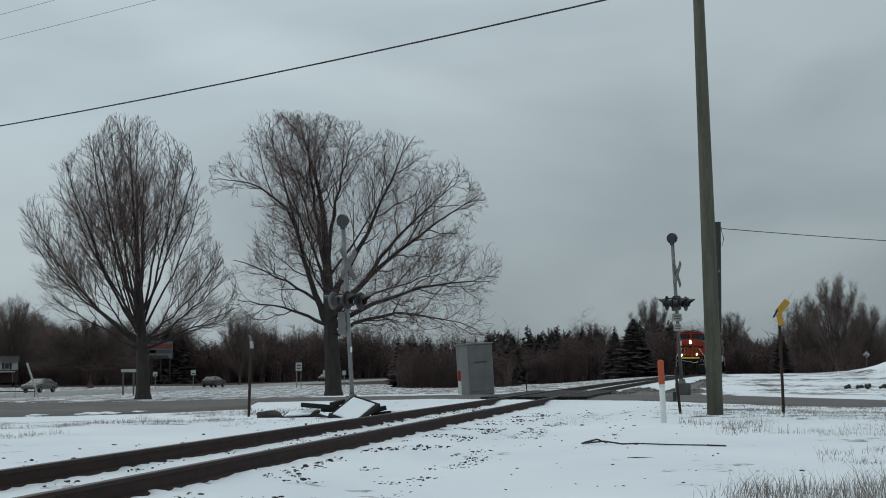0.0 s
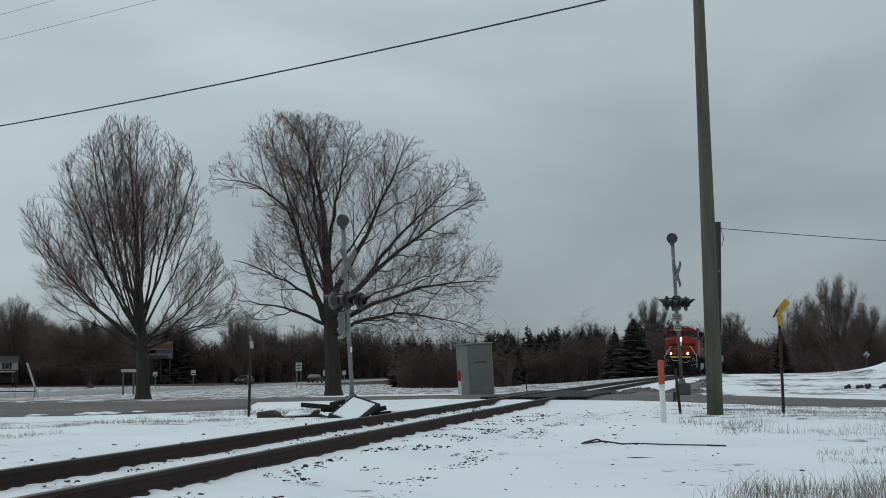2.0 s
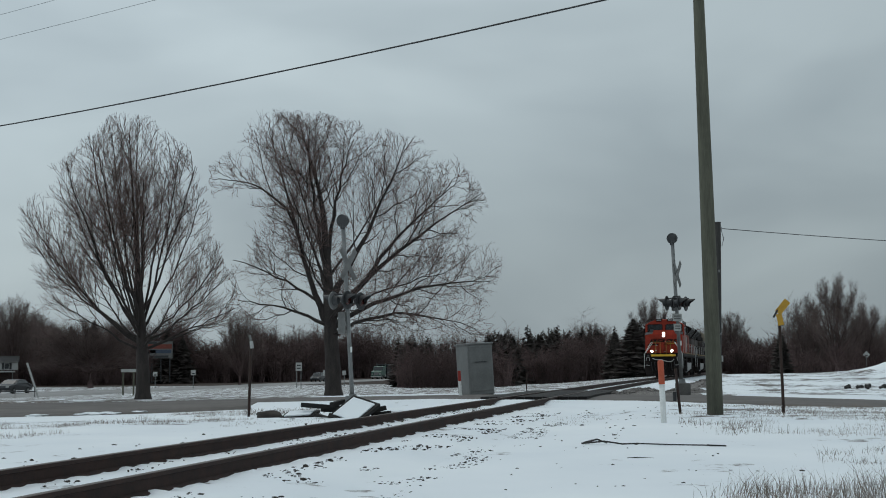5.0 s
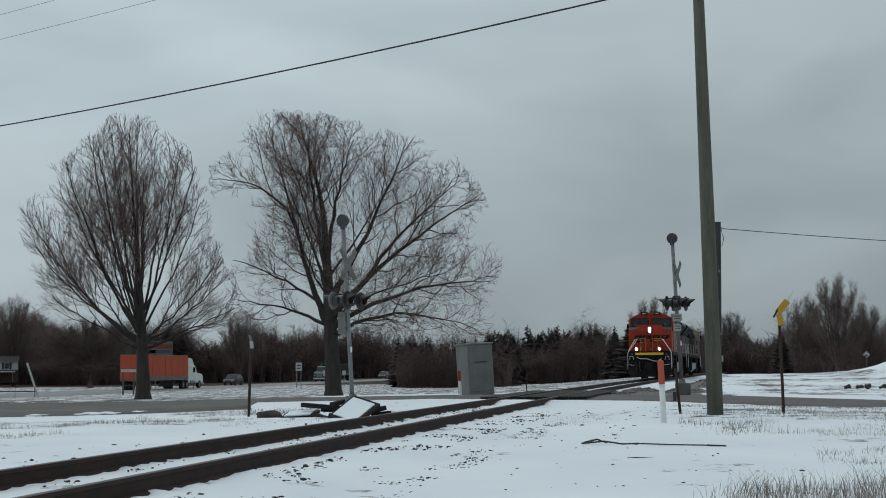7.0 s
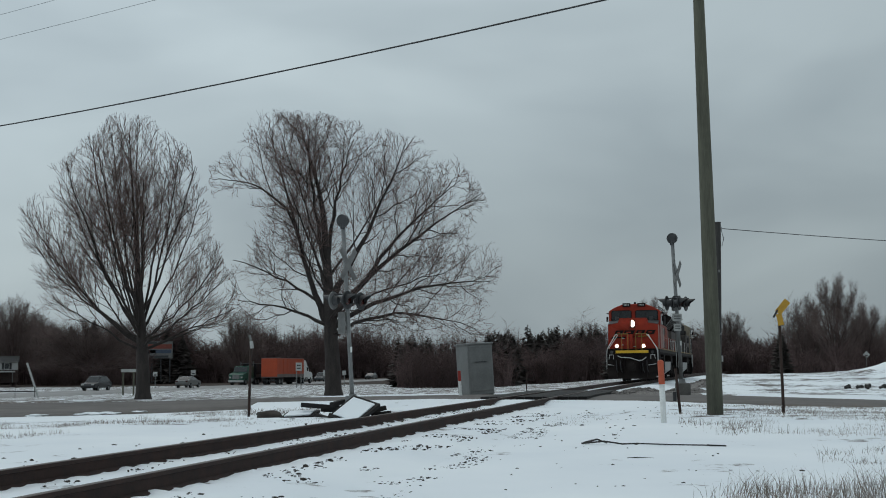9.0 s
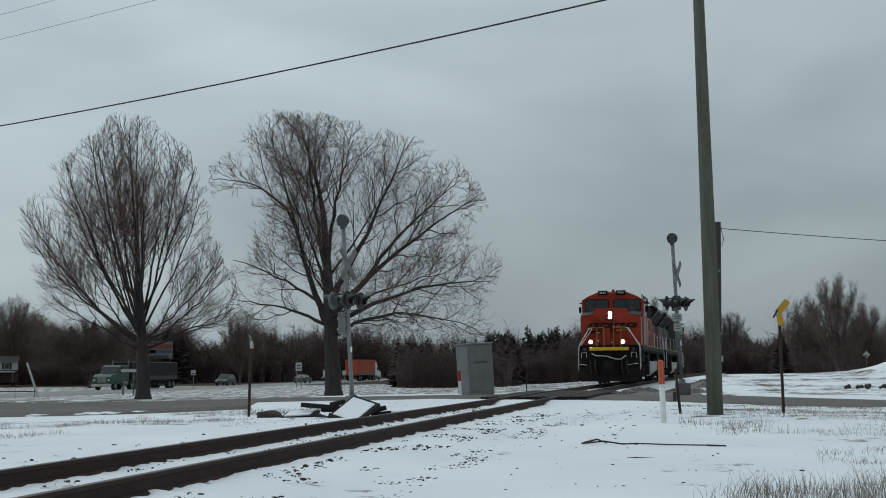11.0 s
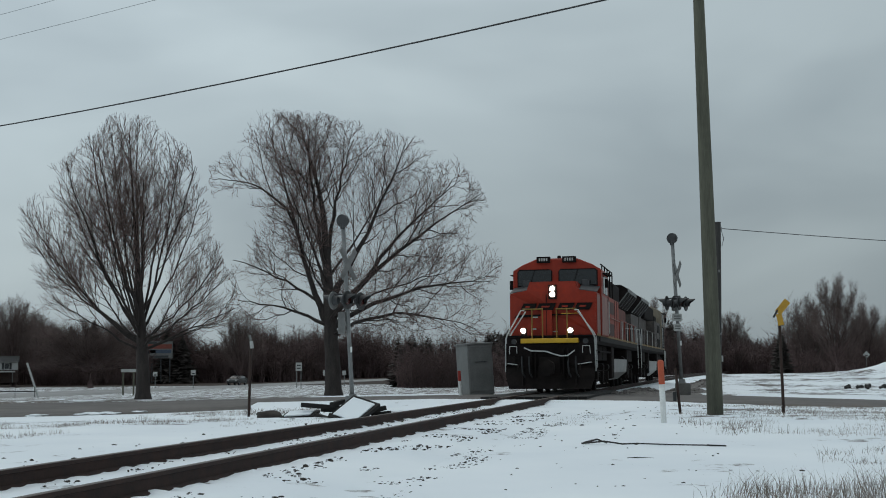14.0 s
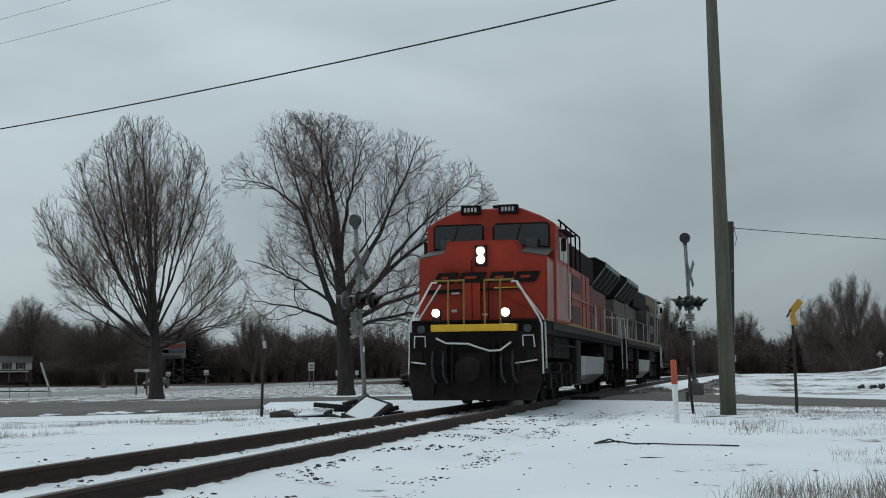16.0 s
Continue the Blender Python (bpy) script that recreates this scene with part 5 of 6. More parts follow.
loco, wheels_a = locomotive("locomotive", "bright orange diesel locomotive with black underframe and lit headlights", True, LOCO_ORANGE, LOCO_FADED, LOCO_SHADE, True)
loco_b, wheels_b = locomotive("locomotive", "dusty grey and cream diesel locomotive coupled behind the orange one", False, LOCO_CREAM, LOCO_GREY, LOCO_GREY, False)


# ---- road vehicles on the highway (thing's +y is forward) ----
TYRE = mat("black_tyre", (0.02, 0.02, 0.02), 0.9, scale=6)


def wheel(parent, x, y, r, w):
    t = part("wheel", disc(bmesh.new(), (x, y, r), (1, 0, 0), r, w, 20), TYRE, parent)
    part("rim", disc(bmesh.new(), (x, y, r), (1, 0, 0), r * 0.6, w + 0.02, 14), GALV, t)


def car(colour, label, suv=False):
    t = thing("car", pose(0, 0, 0), label, "car", "cars on the highway")
    paint = mat("car_paint", colour, 0.35, 0.2, scale=1.5, vary=0.12)
    h = 1.72 if suv else 1.44
    body = [(-2.25, 0.35), (2.25, 0.35), (2.32, 0.62), (2.18, 0.86), (1.15, 0.98), (0.45, h - 0.06), (-0.2, h), (-1.25, h - 0.03), (-2.05 if suv else -1.7, 1.02), (-2.3, 0.95), (-2.34, 0.6)]
    bm = prism(bmesh.new(), body, -0.88, 0.88, axis="x")
    for v in bm.verts:
        if v.co.z > 1.1:
            v.co.x *= 0.80
    bmesh.ops.bevel(bm, geom=list(bm.edges), offset=0.05, segments=1, affect="EDGES")
    part("car_body", bm, paint, t)
    glass = [(0.95, 1.02), (0.40, h - 0.12), (-0.2, h - 0.08), (-1.15, h - 0.10), (-1.75 if suv else -1.5, 1.04)]
    for sgn in (-1, 1):
        bm = prism(bmesh.new(), glass, sgn * 0.86, sgn * 0.895, axis="x")
        for v in bm.verts:
            if v.co.z > 1.1:
                v.co.x *= 0.82
        part("side_window", bm, GLASS, t)
        part("headlight", boxed(sgn * 0.62 - 0.16, sgn * 0.62 + 0.16, 2.22, 2.31, 0.66, 0.80), OFFWHITE, t)
        part("tail_light", boxed(sgn * 0.66 - 0.14, sgn * 0.66 + 0.14, -2.36, -2.28, 0.74, 0.92), LENS, t)
        for y in (1.42, -1.38):
            wheel(t, sgn * 0.80, y, 0.33, 0.22)
    part("windshield", prism(bmesh.new(), [(1.14, 0.99), (0.47, h - 0.08), (0.50, h - 0.06), (1.18, 1.0)], -0.66, 0.66, axis="x"), GLASS, t)
    part("rear_window", prism(bmesh.new(), [(-1.28, h - 0.06), (-1.98 if suv else -1.68, 1.05), (-2.03 if suv else -1.73, 1.05), (-1.33, h - 0.06)], -0.64, 0.64, axis="x"), GLASS, t)
    return t


def semi(trailer_m, cab_m, label, stripe_m, fairing, top):
    t = thing("semi_truck", pose(0, 0, 0), label, "truck", "trucks on the highway")
    # origin at the trailer's rear foot
    tr = part("trailer", boxed(-1.28, 1.28, 0, 14.6, 1.22, top, bevel=0.03), trailer_m, t)
    part("top_rail", boxed(-1.30, 1.30, -0.01, 14.62, top + 0.002, top + 0.07), GALV, tr, "thin pale top rail")
    part("trailer_skirt", boxed(-1.30, 1.30, 0.02, 14.58, 1.10, 1.60, bevel=0.02), stripe_m, t, "grey lower band")
    for k in range(7):
        for sgn in (-1, 1):
            part("trailer_rib", boxed(sgn * 1.285 - 0.012, sgn * 1.285 + 0.012, 1.2 + k * 2.0, 1.26 + k * 2.0, 1.62, top - 0.05), trailer_m, tr)
    for sgn in (-1, 1):
        part("rear_door", boxed(sgn * 0.62 - 0.58, sgn * 0.62 + 0.58, -0.03, -0.002, 1.3, top - 0.1, bevel=0.008), trailer_m, tr)
    part("bumper", boxed(-1.1, 1.1, -0.05, 0.05, 0.55, 0.67), DARKGREY, t)
    for y in (1.3, 2.6):
        for sgn in (-1, 1):
            wheel(t, sgn * 1.02, y, 0.5, 0.5)
    part("landing_gear", boxed(-0.9, 0.9, 10.6, 10.75, 0.3, 1.1), DARKGREY, t)
    part("chassis", boxed(-0.5, 0.5, 12.0, 20.0, 0.75, 1.05), DARKGREY, t)
    for y in (13.2, 14.5, 19.0):
        for sgn in (-1, 1):
            wheel(t, sgn * 1.02, y, 0.5, 0.45 if y < 19 else 0.3)
    bm = prism(bmesh.new(), [(15.2, 0.7), (20.25, 0.7), (20.25, 1.55), (19.9, 1.78), (18.1, 1.95), (17.6, 2.75), (17.3, 2.9), (15.2, 2.9)], -1.15, 1.15, axis="x")
    bmesh.ops.bevel(bm, geom=list(bm.edges), offset=0.06, segments=1, affect="EDGES")
    part("tractor_cab", bm, cab_m, t, "truck cab")
    if fairing:
        part("roof_fairing", prism(bmesh.new(), [(15.2, 2.9), (17.2, 2.9), (16.4, 3.75), (15.2, 3.85)], -1.1, 1.1, axis="x"), cab_m, t)
    part("windshield", prism(bmesh.new(), [(18.12, 2.0), (17.66, 2.72), (17.70, 2.74), (18.18, 2.0)], -1.0, 1.0, axis="x"), GLASS, t)
    for sgn in (-1, 1):
        part("side_window", boxed(sgn * 1.155 - 0.012, sgn * 1.155 + 0.012, 16.7, 17.5, 2.0, 2.65), GLASS, t)
        part("fuel_tank", disc(bmesh.new(), (sgn * 1.0, 16.4, 0.75), (0, 1, 0), 0.3, 1.4, 14), GALV, t)
        part("exhaust_pipe", tubed([(sgn * 1.0, 15.0, 1.0), (sgn * 1.0, 15.0, 3.6)], 0.07, 10), GALV, t)
        part("headlight", boxed(sgn * 0.9 - 0.14, sgn * 0.9 + 0.14, 20.24, 20.3, 1.05, 1.3), OFFWHITE, t)
    part("grille", boxed(-0.55, 0.55, 20.24, 20.29, 0.9, 1.55), GALV, t)
    part("bumper", boxed(-1.2, 1.2, 20.2, 20.4, 0.45, 0.75, bevel=0.03), OFFWHITE, t)
    return t


truck_a = semi(mat("orange_trailer_paint", (0.43, 0.062, 0.018), 0.6, scale=0.8, vary=0.12), WHITE, "semi truck with a long orange box trailer and white cab", mat("grey_trailer_band", (0.16, 0.13, 0.12), 0.7, scale=2), True, 4.05)
truck_b = semi(mat("black_trailer_tarp", (0.012, 0.011, 0.013), 0.85, scale=1.5, vary=0.3), mat("green_cab_paint", (0.010, 0.065, 0.043), 0.4, scale=2), "semi truck with a dark trailer and green cab", DARKGREY, False, 3.25)
car_silver = car((0.14, 0.14, 0.135), "silver saloon car on the highway")
car_suv = car((0.035, 0.035, 0.038), "dark sport utility car on the highway", True)
car_tan = car((0.12, 0.115, 0.105), "dull beige saloon car on the highway")
car_grey = car((0.045, 0.045, 0.045), "dark grey saloon car on the highway")
car_black = car((0.03, 0.03, 0.034), "black saloon car on the highway")
car_blue = car((0.05, 0.055, 0.06), "dark sport utility car following the green truck", True)
car_dim = car((0.035, 0.035, 0.035), "dark saloon car far along the highway")


# ---- distant woods ----
def view_x(px, d):
    """Plan x of a bearing given on a 0..1568 scale at a distance."""
    return (px - 784 + 1.0) / 2311.0 * d


def on_highway(x, y):
    q = Vector((x, y, 0)) - HWY0
    return -8 < q.dot(HWYL) < 14


class Fill(Wood):
    """Loose masses of stems and needles."""

    def tri(self, a, b, c):
        k = len(self.v)
        self.v += [a, b, c]
        self.f.append((k, k + 1, k + 2))

    def bush(self, p, h, w, stems, r):
        """A thicket: a few stems and a haze of fine side twigs with a rounded top."""
        for _ in range(stems):
            a, k = rnd.uniform(0, 6.283), math.sqrt(rnd.random())
            e = p + Vector((math.cos(a) * w * k, math.sin(a) * w * k, h * (1.0 - 0.38 * k * k) * rnd.uniform(0.75, 1.0)))
            m = p.lerp(e, 0.5) + Vector((rnd.uniform(-0.3, 0.3), rnd.uniform(-0.3, 0.3), h * 0.06))
            q = [p + Vector((rnd.uniform(-0.5, 0.5), rnd.uniform(-0.5, 0.5), -0.3)), m, e]
            self.branch(q, r * 0.8, r * 0.15, 3)
            for _ in range(13):
                t = rnd.uniform(0.12, 1.0)
                o = (q[0].lerp(q[1], t * 2) if t < 0.5 else q[1].lerp(q[2], t * 2 - 1))
                ln = h * rnd.uniform(0.08, 0.20)
                g = o + Vector((rnd.uniform(-1.1, 1.1) * ln, rnd.uniform(-1.1, 1.1) * ln, ln * rnd.uniform(0.15, 0.9)))
                self.branch([o, g], r * 0.34, r * 0.08, 3)

    def conifer(self, p, h, w, n):
        self.branch([p + Vector((0, 0, -0.3)), p + Vector((0, 0, h))], h * 0.02, 0.02, 4)
        for i in range(n):
            k = (i + rnd.random()) / n
            z = h * (0.06 + 0.94 * k)
            r = w * (1 - k) ** 0.75 * rnd.uniform(0.55, 1.12) + 0.12
            a = rnd.uniform(0, 6.283)
            d = Vector((math.cos(a), math.sin(a), 0))
            s = Vector((-d.y, d.x, 0)) * r * rnd.uniform(0.22, 0.42)
            o = p + Vector((0, 0, z))
            e = o + d * r + Vector((0, 0, r * rnd.uniform(-0.30, 0.22)))
            m = o.lerp(e, 0.55)
            th = Vector((0, 0, r * rnd.uniform(0.10, 0.25)))
            self.tri(o + th, m + s, e)
            self.tri(o + th, e, m - s)
            self.tri(o - th, m + s, e)
            self.tri(m - s - th, m + s + th, o + th)


def band(fill, px0, px1, near, deep, h0, h1, spacing, stems, r, w=1.6):
    """Bushes and saplings along a stretch of the wood's edge."""
    width = abs(view_x(px1, near) - view_x(px0, near))
    n = int(width * deep / spacing)
    for i in range(n):
        d = near + deep * rnd.random() ** 1.4
        px = px0 + (px1 - px0) * rnd.random()
        x = view_x(px, d)
        if on_highway(x, d):
            continue
        z = ground_z(x, d)
        fill.bush(Vector((x, d, z)), rnd.uniform(h0, h1) * (0.75 + 0.45 * (0.5 + noise.noise((px * 0.012, 0, 3)))), w, stems, r)


brush, needles, greys = Fill(), Fill(), Fill()
band(brush, -120, 330, 240, 45, 8, 14.5, 5.0, 8, 0.13, 2.6)
band(brush, 60, 260, 222, 12, 3.5, 8.5, 2.2, 8, 0.09, 2.4)
band(brush, 300, 640, 245, 45, 7, 12.5, 4.5, 8, 0.13, 2.6)
band(brush, 520, 790, 335, 40, 10, 17.0, 7.0, 8, 0.17, 3.4)
band(brush, 705, 900, 158, 30, 3.4, 7.0, 2.0, 7, 0.06, 1.7)
band(brush, 860, 1250, 185, 35, 5.0, 8.3, 3.4, 7, 0.09, 1.8)
band(brush, 1230, 1760, 205, 40, 4.5, 8.0, 3.6, 7, 0.10, 2.0)
band(brush, 1390, 1700, 170, 20, 3.0, 6.0, 4.0, 7, 0.09, 2.0)
for px0, px1, near, h0, h1, n in ((-100, 240, 285, 8, 12, 45), (240, 560, 290, 7, 9.5, 40), (540, 780, 375, 8, 12, 45), (700, 900, 165, 4.5, 7.5, 34), (860, 1060, 205, 6.5, 10.2, 50),
                                  (1040, 1200, 190, 5, 9.0, 34), (1180, 1420, 240, 5, 8.5, 46), (1400, 1700, 225, 6, 10.5, 50)):
    for i in range(n):
        px, d = px0 + (px1 - px0) * (i + rnd.random()) / n, near + rnd.uniform(0, 25)
        x, h = view_x(px, d), rnd.uniform(h0, h1)
        if on_highway(x, d):
            continue
        needles.conifer(Vector((x, d, ground_z(x, d) - 0.3)), h, h * rnd.uniform(0.28, 0.42), 130)
band(greys, -120, 130, 296, 30, 13, 19, 13, 9, 0.11, 3.5)
band(greys, 600, 1150, 235, 30, 9, 12.3, 16, 8, 0.07, 2.0)
band(greys, 1130, 1330, 250, 20, 9, 12.5, 11, 9, 0.08, 2.2)
band(greys, 1380, 1700, 250, 20, 10, 15, 16, 9, 0.09, 2.6)
tagged(brush.object("woodland_edge", WOODS), "dense dark leafless thicket along the edge of the woods", "woods", kind="stuff")
tagged(needles.object("conifer_belt", NEEDLES), "dark belt of evergreen trees in the distance", "woods", kind="stuff")
tagged(greys.object("far_woods", WOODS_GREY), "grey leafless treetops behind the woods", "woods", kind="stuff")


def conifer_tree(px, d, h, w, label):
    x = view_x(px, d)
    f = Fill()
    f.conifer(Vector((0, 0, 0)), h, w, 620)
    t = thing("conifer_tree", pose(x, d, ground_z(x, d) - 0.2), label, "tree", "evergreen trees")
    part("trunk", tubed([(0, 0, 0), (0, 0, h * 0.4)], [h * 0.022, h * 0.012], 8), BARK, t)
    f.object("crown", NEEDLES, t)
    return t


conifer_tree(1118, 172, 7.9, 3.6, "dark bushy evergreen beside the railway")
conifer_tree(1085, 178, 6.6, 2.4, "dark bushy evergreen beside the railway")
conifer_tree(950, 190, 7.4, 1.7, "slim dark evergreen in the woods")
conifer_tree(1378, 165, 6.9, 2.0, "small dark spruce with spreading boughs")
conifer_tree(295, 240, 10.4, 3.2, "broad dark evergreen beside the billboard")
conifer_tree(165, 240, 12.0, 4.4, "broad dark evergreen in the woods")
conifer_tree(125, 238, 10.8, 4.4, "broad dark evergreen in the woods")
conifer_tree(205, 238, 10.2, 4.2, "broad dark evergreen in the woods")
conifer_tree(322, 240, 9.0, 3.0, "broad dark evergreen beside the billboard")
conifer_tree(90, 235, 10.8, 3.2, "broad dark evergreen in the woods")
conifer_tree(905, 185, 7.0, 2.4, "small dark evergreen in the woods")

far_tree = bare_tree("far_bare_tree", pose(view_x(1475, 150), 150, -0.7), [(0, 0, 0), (0, 0, 1.5), (0, 0, 3)], 0.22, fan(22, 3.9, 3.9, 4.6, 10.6, 0.10, 0.4, 0, -0.2),
                     (1.9, 1.1, 0.7), (3.0, 5.0, 7.0), 0.05, "rounded leafless tree at the edge of the woods", WOODS, WOODS_GREY)
far_tree["group"] = "far leafless trees"
for px, d, k in ((423, 205, 1.0), (1150, 235, 1.2), (1290, 215, 0.85), (25, 215, 1.25), (1530, 175, 0.9), (1425, 185, 1.0), (60, 235, 1.1), (480, 260, 0.8)):
    x = view_x(px, d)
    c = copy_thing(far_tree, Matrix.Translation((x, d, ground_z(x, d) - 0.1)) @ Matrix.Rotation(px, 4, "Z"))
    c.scale = (k, k, k)
# low bushy tree in front of the woods, beside the highway
bush_limbs = [(0.9, (rnd.uniform(-4.3, 3.4), rnd.uniform(-2, 2), rnd.uniform(1.2, 4.6)), 0.06, 0.7) for _ in range(105)]
bushy = bare_tree("bushy_tree", pose(view_x(160, 187), 187, -1.15), [(0, 0, 0), (0, 0, 0.6), (0, 0, 1.2)], 0.16, bush_limbs, (1.5, 0.8, 0.5), (3.4, 5.0, 5.0), 0.25,
          "low wide leafless bushy tree with drooping branches", WOODS, WOODS_GREY)
bushy.scale = (1.8, 1.8, 1.8)

# ---- far roadside: house, billboard, signs ----
house = thing("house", pose(-74.9, 207.8, -0.75, 0, 0, 18), "white clapboard house with dark shutters and a porch", "house")
part("wall", boxed(-5, 7.0, 0, 8, 0, 3.35), mat("white_clapboard", (0.42, 0.42, 0.41), 0.8, scale=2, vary=0.15, stretch=(1, 1, 12)), house)
part("wall", boxed(-5.0, 7.05, -0.04, -0.004, 0, 2.02), mat("dark_brick", (0.06, 0.04, 0.035), 0.9, scale=4, vary=0.4), house, "dark lower wall")
part("roof", prism(bmesh.new(), [(-0.6, 3.3), (8.6, 3.3), (4.0, 4.3)], -5.5, 7.2, axis="x"), mat("dark_shingles", (0.05, 0.048, 0.047), 0.9, scale=3, vary=0.3), house, "dark shingled roof")
part("porch_roof", boxed(-5.2, 6.6, -2.0, -0.05, 1.62, 1.85, bevel=0.03), OFFWHITE, house, "snowy porch roof")
for x in (-4.8, -2, 1, 3.6, 6.2):
    part("porch_post", boxed(x - 0.07, x + 0.07, -1.95, -1.8, 0.0, 1.62), DIMSIGN, house)
for x in (-3.4, 0.2, 3.2, 5.3):
    w = part("window", boxed(x - 0.30, x + 0.30, -0.05, -0.01, 2.2, 3.05), GLASS, house)
    for sgn in (-1, 1):
        part("shutter", boxed(x + sgn * 0.56 - 0.17, x + sgn * 0.56 + 0.17, -0.06, -0.01, 2.1, 3.15), BLACKPAINT, w)
billboard = thing("billboard", pose(view_x(283, 232), 232, -0.9), "roadside billboard with faded red, white and blue print", "billboard")
part("panel", boxed(-2.3, 2.1, 0, 0.2, 4.0, 7.0), DIMSIGN, billboard)
for x0, x1, z0, z1, mm in ((-2.2, 2.0, 5.7, 6.5, mat("faded_red_print", (0.20, 0.05, 0.035), 0.7, scale=3)), (-2.2, 1.9, 4.9, 5.5, mat("faded_blue_print", (0.06, 0.08, 0.12), 0.7, scale=3)), (-2.2, -0.6, 6.5, 6.95, DARKGREY), (-1.9, 1.4, 4.1, 4.5, DARKGREY), (-2.25, -0.9, 4.5, 5.7, GALV)):
    part("print_patch", boxed(x0, x1, -0.02, -0.004, z0, z1), mm, billboard)
for x in (-1.6, 0, 1.6):
    part("support_post", tubed([(x, 0.3, -0.3), (x, 0.3, 6.8)], 0.12, 8), DARKGREY, billboard)


def road_sign(px, d, z0, z1, w, label, diamond=False, legs=1, bars=2):
    x = view_x(px, d)
    g = ground_z(x, d)
    t = thing("road_sign", pose(x, d, g), label, "road sign", "road signs")
    for k in range(legs):
        xx = (k - (legs - 1) / 2) * w * 0.7
        part("post", tubed([(xx, 0.04, -0.3), (xx, 0.04, z1 - g - 0.05)], 0.05, 8), GALV, t)
    bm = boxed(-w / 2, w / 2, -0.02, 0.0, z0 - g, z1 - g, bevel=0.004)
    if diamond:
        bmesh.ops.transform(bm, matrix=Matrix.Translation((0, 0, (z0 + z1) / 2 - g)) @ Matrix.Rotation(radians(45), 4, "Y") @ Matrix.Translation((0, 0, -(z0 + z1) / 2 + g)), verts=bm.verts)
    part("panel", bm, OFFWHITE, t)
    for k in range(bars):
        zz = z0 - g + (z1 - z0) * (0.3 + 0.36 * k)
        part("text_bar", boxed(-w * 0.3, w * 0.3, -0.03, -0.022, zz - 0.08, zz + 0.08), DARKGREY, t)
    return t


road_sign(527, 170, 0.75, 1.80, 0.80, "white rectangular road sign on two posts", legs=2)
road_sign(341, 170, 0.30, 0.95, 0.62, "small white road sign on one post", bars=1)
road_sign(274, 180, 0.15, 0.75, 0.6, "small white road sign on one post", bars=1)
road_sign(574, 185, 0.0, 0.8, 0.7, "small pale sign beside the highway", bars=0)
road_sign(607, 178, 0.1, 0.7, 0.5, "small pale sign beside the highway", bars=0)
road_sign(1528, 170, 1.85, 2.5, 0.66, "pale diamond warning sign", diamond=True, bars=1)
lp = thing("leaning_post", pose(-34.0, 110, -1.05), "white wooden post leaning over in the field", "post")
part("post_shaft", tubed([(0, 0, -0.2), (-1.0, 0, 2.7)], 0.09, 8), OFFWHITE, lp)
fr = thing("sign_frame", pose(-27.4, 112, -0.95), "bare wooden sign frame with three posts", "sign frame")
for x in (0, 0.9, 1.5):
    part("post_shaft", boxed(x - 0.06, x + 0.06, -0.06, 0.06, -0.2, 2.1), POLE, fr)
part("crossbar", boxed(-0.15, 1.6, -0.08, -0.06, 1.75, 2.0), OFFWHITE, fr)
fence = thing("field_fence", pose(-34.5, 108, -1.0), "low wire fence with thin posts in the snowy field", "fence")
for k in range(4):
    part("fence_post", tubed([(-4 + k * 1.6, 0, -0.2), (-4 + k * 1.6, 0, 0.7)], 0.025, 6), DARKGREY, fence)
part("fence_rail", tubed([(-4, 0, 0.3), (0.9, 0, 0.3)], 0.05, 6), DARKGREY, fence)


# ---- grass, stones ----
def tufts(name, areas, label, material):
    """Bent dry blades; areas are (x0, x1, y0, y1, tufts, height)."""
    me_v, me_f = [], []
    for x0, x1, y0, y1, n, h in areas:
        for _ in range(n):
            x, y = rnd.uniform(x0, x1), rnd.uniform(y0, y1)
            if noise.noise((x * 0.7, y * 0.5, 2)) + 0.6 * noise.noise((x * 2.1, y * 1.6, 8)) < -0.05:
                continue
            if road_z(x, y)[0] < 0.3 or abs(along(x, y)[1]) < 2.3:
                continue
            g = ground_z(x, y) - 0.02
            clump = rnd.uniform(0.5, 1.25)
            for _ in range(rnd.randint(4, 14)):
                bx, by = x + rnd.gauss(0, 0.12), y + rnd.gauss(0, 0.12)
                a, hh = rnd.uniform(0, 6.283), h * clump * rnd.uniform(0.3, 1.2)
                lean = hh * rnd.uniform(0.05, 1.0)
                w = rnd.uniform(0.0009, 0.0021) * (1 + y * 0.02)
                dx, dy = math.cos(a), math.sin(a)
                k = len(me_v)
                me_v += [(bx - w, by, g), (bx + w, by, g), (bx + dx * lean * 0.35 - w * 0.8, by + dy * lean * 0.35, g + hh * 0.6), (bx + dx * lean * 0.35 + w * 0.8, by + dy * lean * 0.35, g + hh * 0.6),
                         (bx + dx * lean, by + dy * lean, g + hh)]
                me_f += [(k, k + 1, k + 3, k + 2), (k + 2, k + 3, k + 4)]
    me = bpy.data.meshes.new(name)
    me.from_pydata(me_v, [], me_f)
    me.materials.append(material)
    return tagged(new(name, me), label, "grass", kind="stuff")


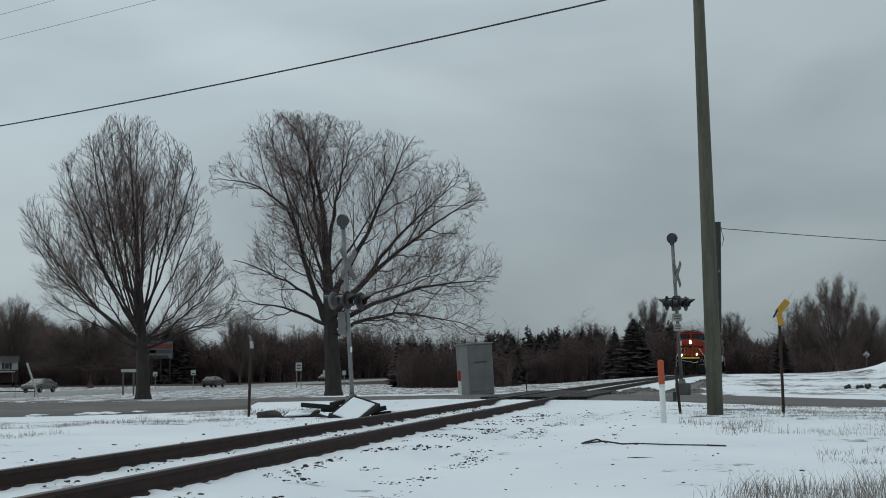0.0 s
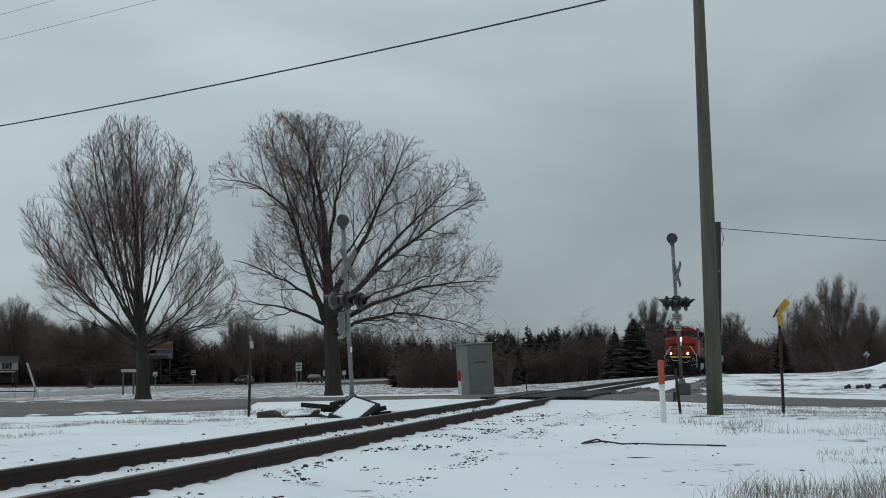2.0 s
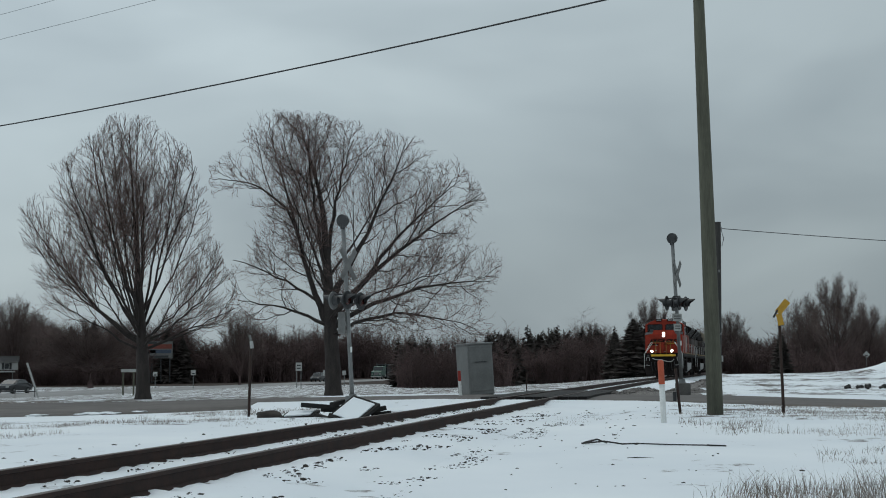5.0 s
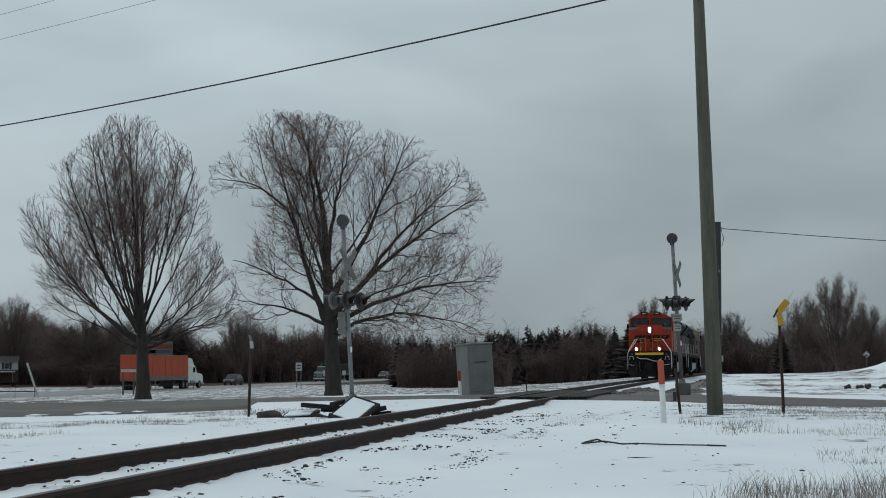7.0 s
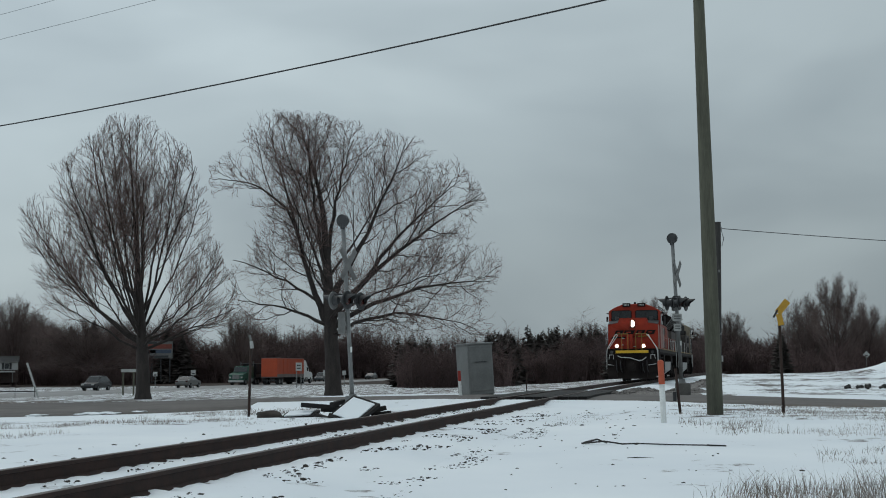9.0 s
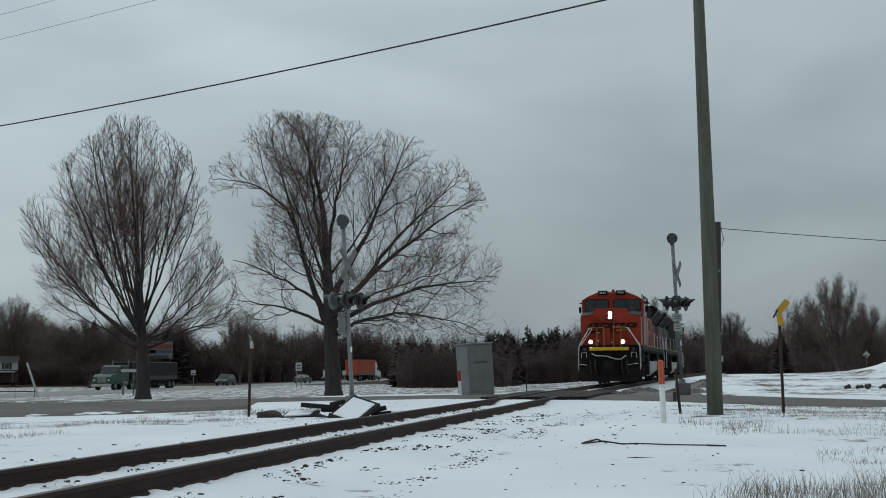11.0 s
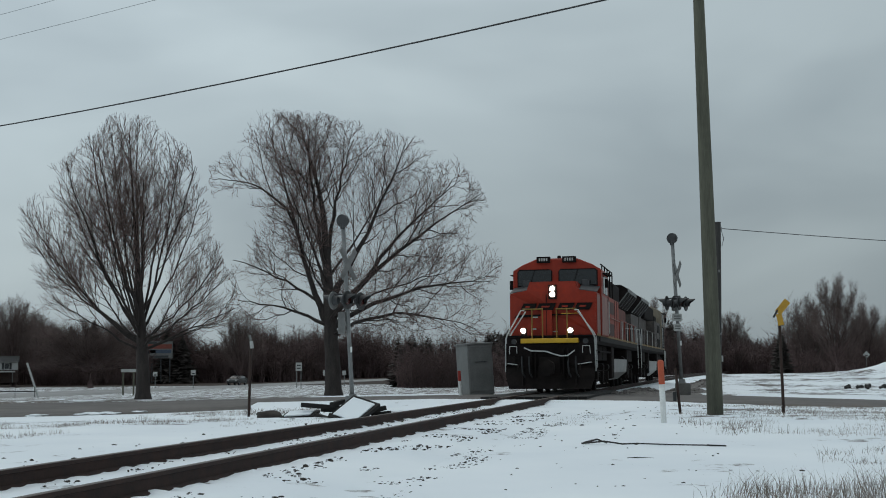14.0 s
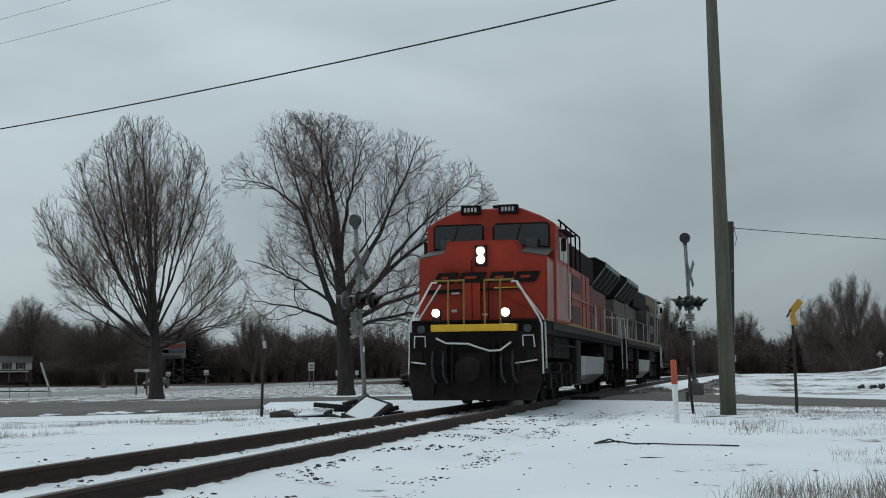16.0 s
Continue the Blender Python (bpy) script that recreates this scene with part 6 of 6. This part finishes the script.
tufts("dry_grass", [(2.3, 5.4, 10.0, 12.2, 330, 0.23), (4.5, 6.4, 12.5, 17, 150, 0.12), (5.8, 11, 17, 33, 2600, 0.085), (4.5, 9, 25.5, 29, 90, 0.09), (4.2, 5.6, 20.5, 23.5, 60, 0.14),
                    (2.0, 3.6, 24, 33, 40, 0.10)], "dry brown grass standing through the snow", GRASS)
tufts("dry_grass", [(-10.5, -4.6, 28, 32.0, 420, 0.115), (-10, -6.4, 23, 25.5, 110, 0.14), (-8, -3.2, 34, 39, 420, 0.12), (-4.6, -2.4, 27, 31, 40, 0.08)], "dry grass in a strip beside the track", GRASS)


def stones(name, areas, label, material):
    v, f = [], []
    base = bmesh.new()
    bmesh.ops.create_icosphere(base, subdivisions=1, radius=1.0)
    base.verts.ensure_lookup_table()
    bv, bf = [q.co.copy() for q in base.verts], [[q.index for q in p.verts] for p in base.faces]
    base.free()
    for s0, s1, u0, u1, n, r0, r1 in areas:
        for _ in range(n):
            s, u = rnd.uniform(s0, s1), rnd.uniform(u0, u1)
            p = track(s, u)
            if noise.noise((p.x * 1.6, p.y * 1.0, 7)) < 0.08:
                continue
            z = -0.172 if abs(u) < 2.1 and s < 38 else ground_z(p.x, p.y)
            r = r0 + (r1 - r0) * rnd.random() ** 2
            sx, sy, sz, a = r * rnd.uniform(0.7, 2.8), r * rnd.uniform(0.6, 1.3), r * rnd.uniform(0.35, 0.95), rnd.uniform(-0.9, 0.9)
            k = len(v)
            for q in bv:
                q = q * (1 + 0.35 * noise.noise(q * 2 + Vector((s, u, 0))))
                v.append((p.x + q.x * sx * math.cos(a) - q.y * sy * math.sin(a), p.y + q.x * sx * math.sin(a) + q.y * sy * math.cos(a), z + q.z * sz + sz * 0.25))
            f += [tuple(k + i for i in t) for t in bf]
    me = bpy.data.meshes.new(name)
    me.from_pydata(v, [], f)
    me.materials.append(material)
    return tagged(new(name, me), label, "stones", kind="stuff")


stones("stone_scatter", [(8, 31, 1.1, 2.8, 3800, 0.004, 0.017), (11, 24, 2.9, 6.5, 80, 0.005, 0.016), (20, 36, 2.0, 5.5, 160, 0.006, 0.022), (8, 20, 3.0, 5.6, 60, 0.007, 0.02), (16, 34, 1.8, 4.2, 90, 0.010, 0.026), (5, 34, -0.62, 0.62, 2200, 0.004, 0.016), (8, 30, -3.8, -1.7, 160, 0.008, 0.03)],
       "dark ballast stones scattered in the snow", STONE)
stones("ballast_bank", [(48, 66, 1.3, 5.0, 2600, 0.03, 0.075)], "grey ballast stones heaped beside the rails", BALLAST)
for k_r in range(17):
    x_r, y_r = 15.3 + 0.14 * k_r + rnd.uniform(-0.1, 0.1), 49.6 + rnd.uniform(-0.5, 0.5)
    rock("rubble_lump", (x_r, y_r, ground_z(x_r, y_r) + 0.06), (rnd.uniform(0.04, 0.14), 0.09, rnd.uniform(0.03, 0.09)), 11 + k_r, POLE_DARK, "dark lump of rubble against the ploughed snow bank", "rubble", 0.6)["group"] = "rubble lumps"


# ---- motion ----
def ride(s):
    """Pose on the track (the thing's +y runs away from the camera along the line)."""
    return Matrix.Translation(track(s)) @ Matrix.Rotation(-heading(s), 4, "Z")


TRAIN = [(0.0, 145.3), (1.0, 137.9), (3.5, 119.5), (7.0, 94.6), (9.0, 80.7), (12.5, 56.1), (14.5, 41.4), (16.0, 29.9)]
WHEEL_R = 0.535


def train_at(t):
    for (a, sa), (b, sb) in zip(TRAIN, TRAIN[1:]):
        if t <= b:
            return sa + (sb - sa) * (t - a) / (b - a)
    return TRAIN[-1][1]


def drive(lane, away, t0, s0, v):
    """Rows for a vehicle at a steady speed along the highway; away: leaving the camera."""
    rows = []
    yaw = math.atan2(-HWYD.x, HWYD.y) + (0 if away else math.pi)
    for t in (0.0, 4.0, 8.0, 12.0, 16.0):
        s = s0 + v * (t - t0)
        p = HWY0 + HWYD * s + HWYL * lane
        p.z = hwy(s, lane).z + 0.035
        rows.append((t, Matrix.Translation(p) @ Matrix.Rotation(yaw, 4, "Z")))
    return rows


def motions():
    walk(loco, [(t, ride(s)) for t, s in TRAIN])
    walk(loco_b, [(t, ride(s + 22.45)) for t, s in TRAIN])
    for w in wheels_a + wheels_b:
        y = w.location.y
        walk(w, [(k * 0.1, Matrix.Translation((0, y, 0.54)) @ Matrix.Rotation((train_at(0) - train_at(k * 0.1)) / WHEEL_R, 4, "X")) for k in range(161)])
    walk(truck_a, drive(0, True, 7.3, 29.2, 26.0))
    walk(truck_b, drive(4.2, False, 12.2, 14.8, -23.6))
    walk(car_tan, drive(4.2, False, 0.0, 7.8, -25.0))
    walk(car_grey, drive(0, True, 0.0, 48.8, 25.3))
    walk(car_black, drive(4.2, False, 2.5, 62.0, -23.9))
    walk(car_suv, drive(4.2, False, 7.0, 68.9, -23.7))
    walk(car_silver, drive(0, True, 8.2, 18.5, 26.2))
    walk(car_blue, drive(4.2, False, 12.0, 38.8, -26.7))
    walk(car_dim, drive(4.2, False, 14.0, 70.6, -17.8))


motions()
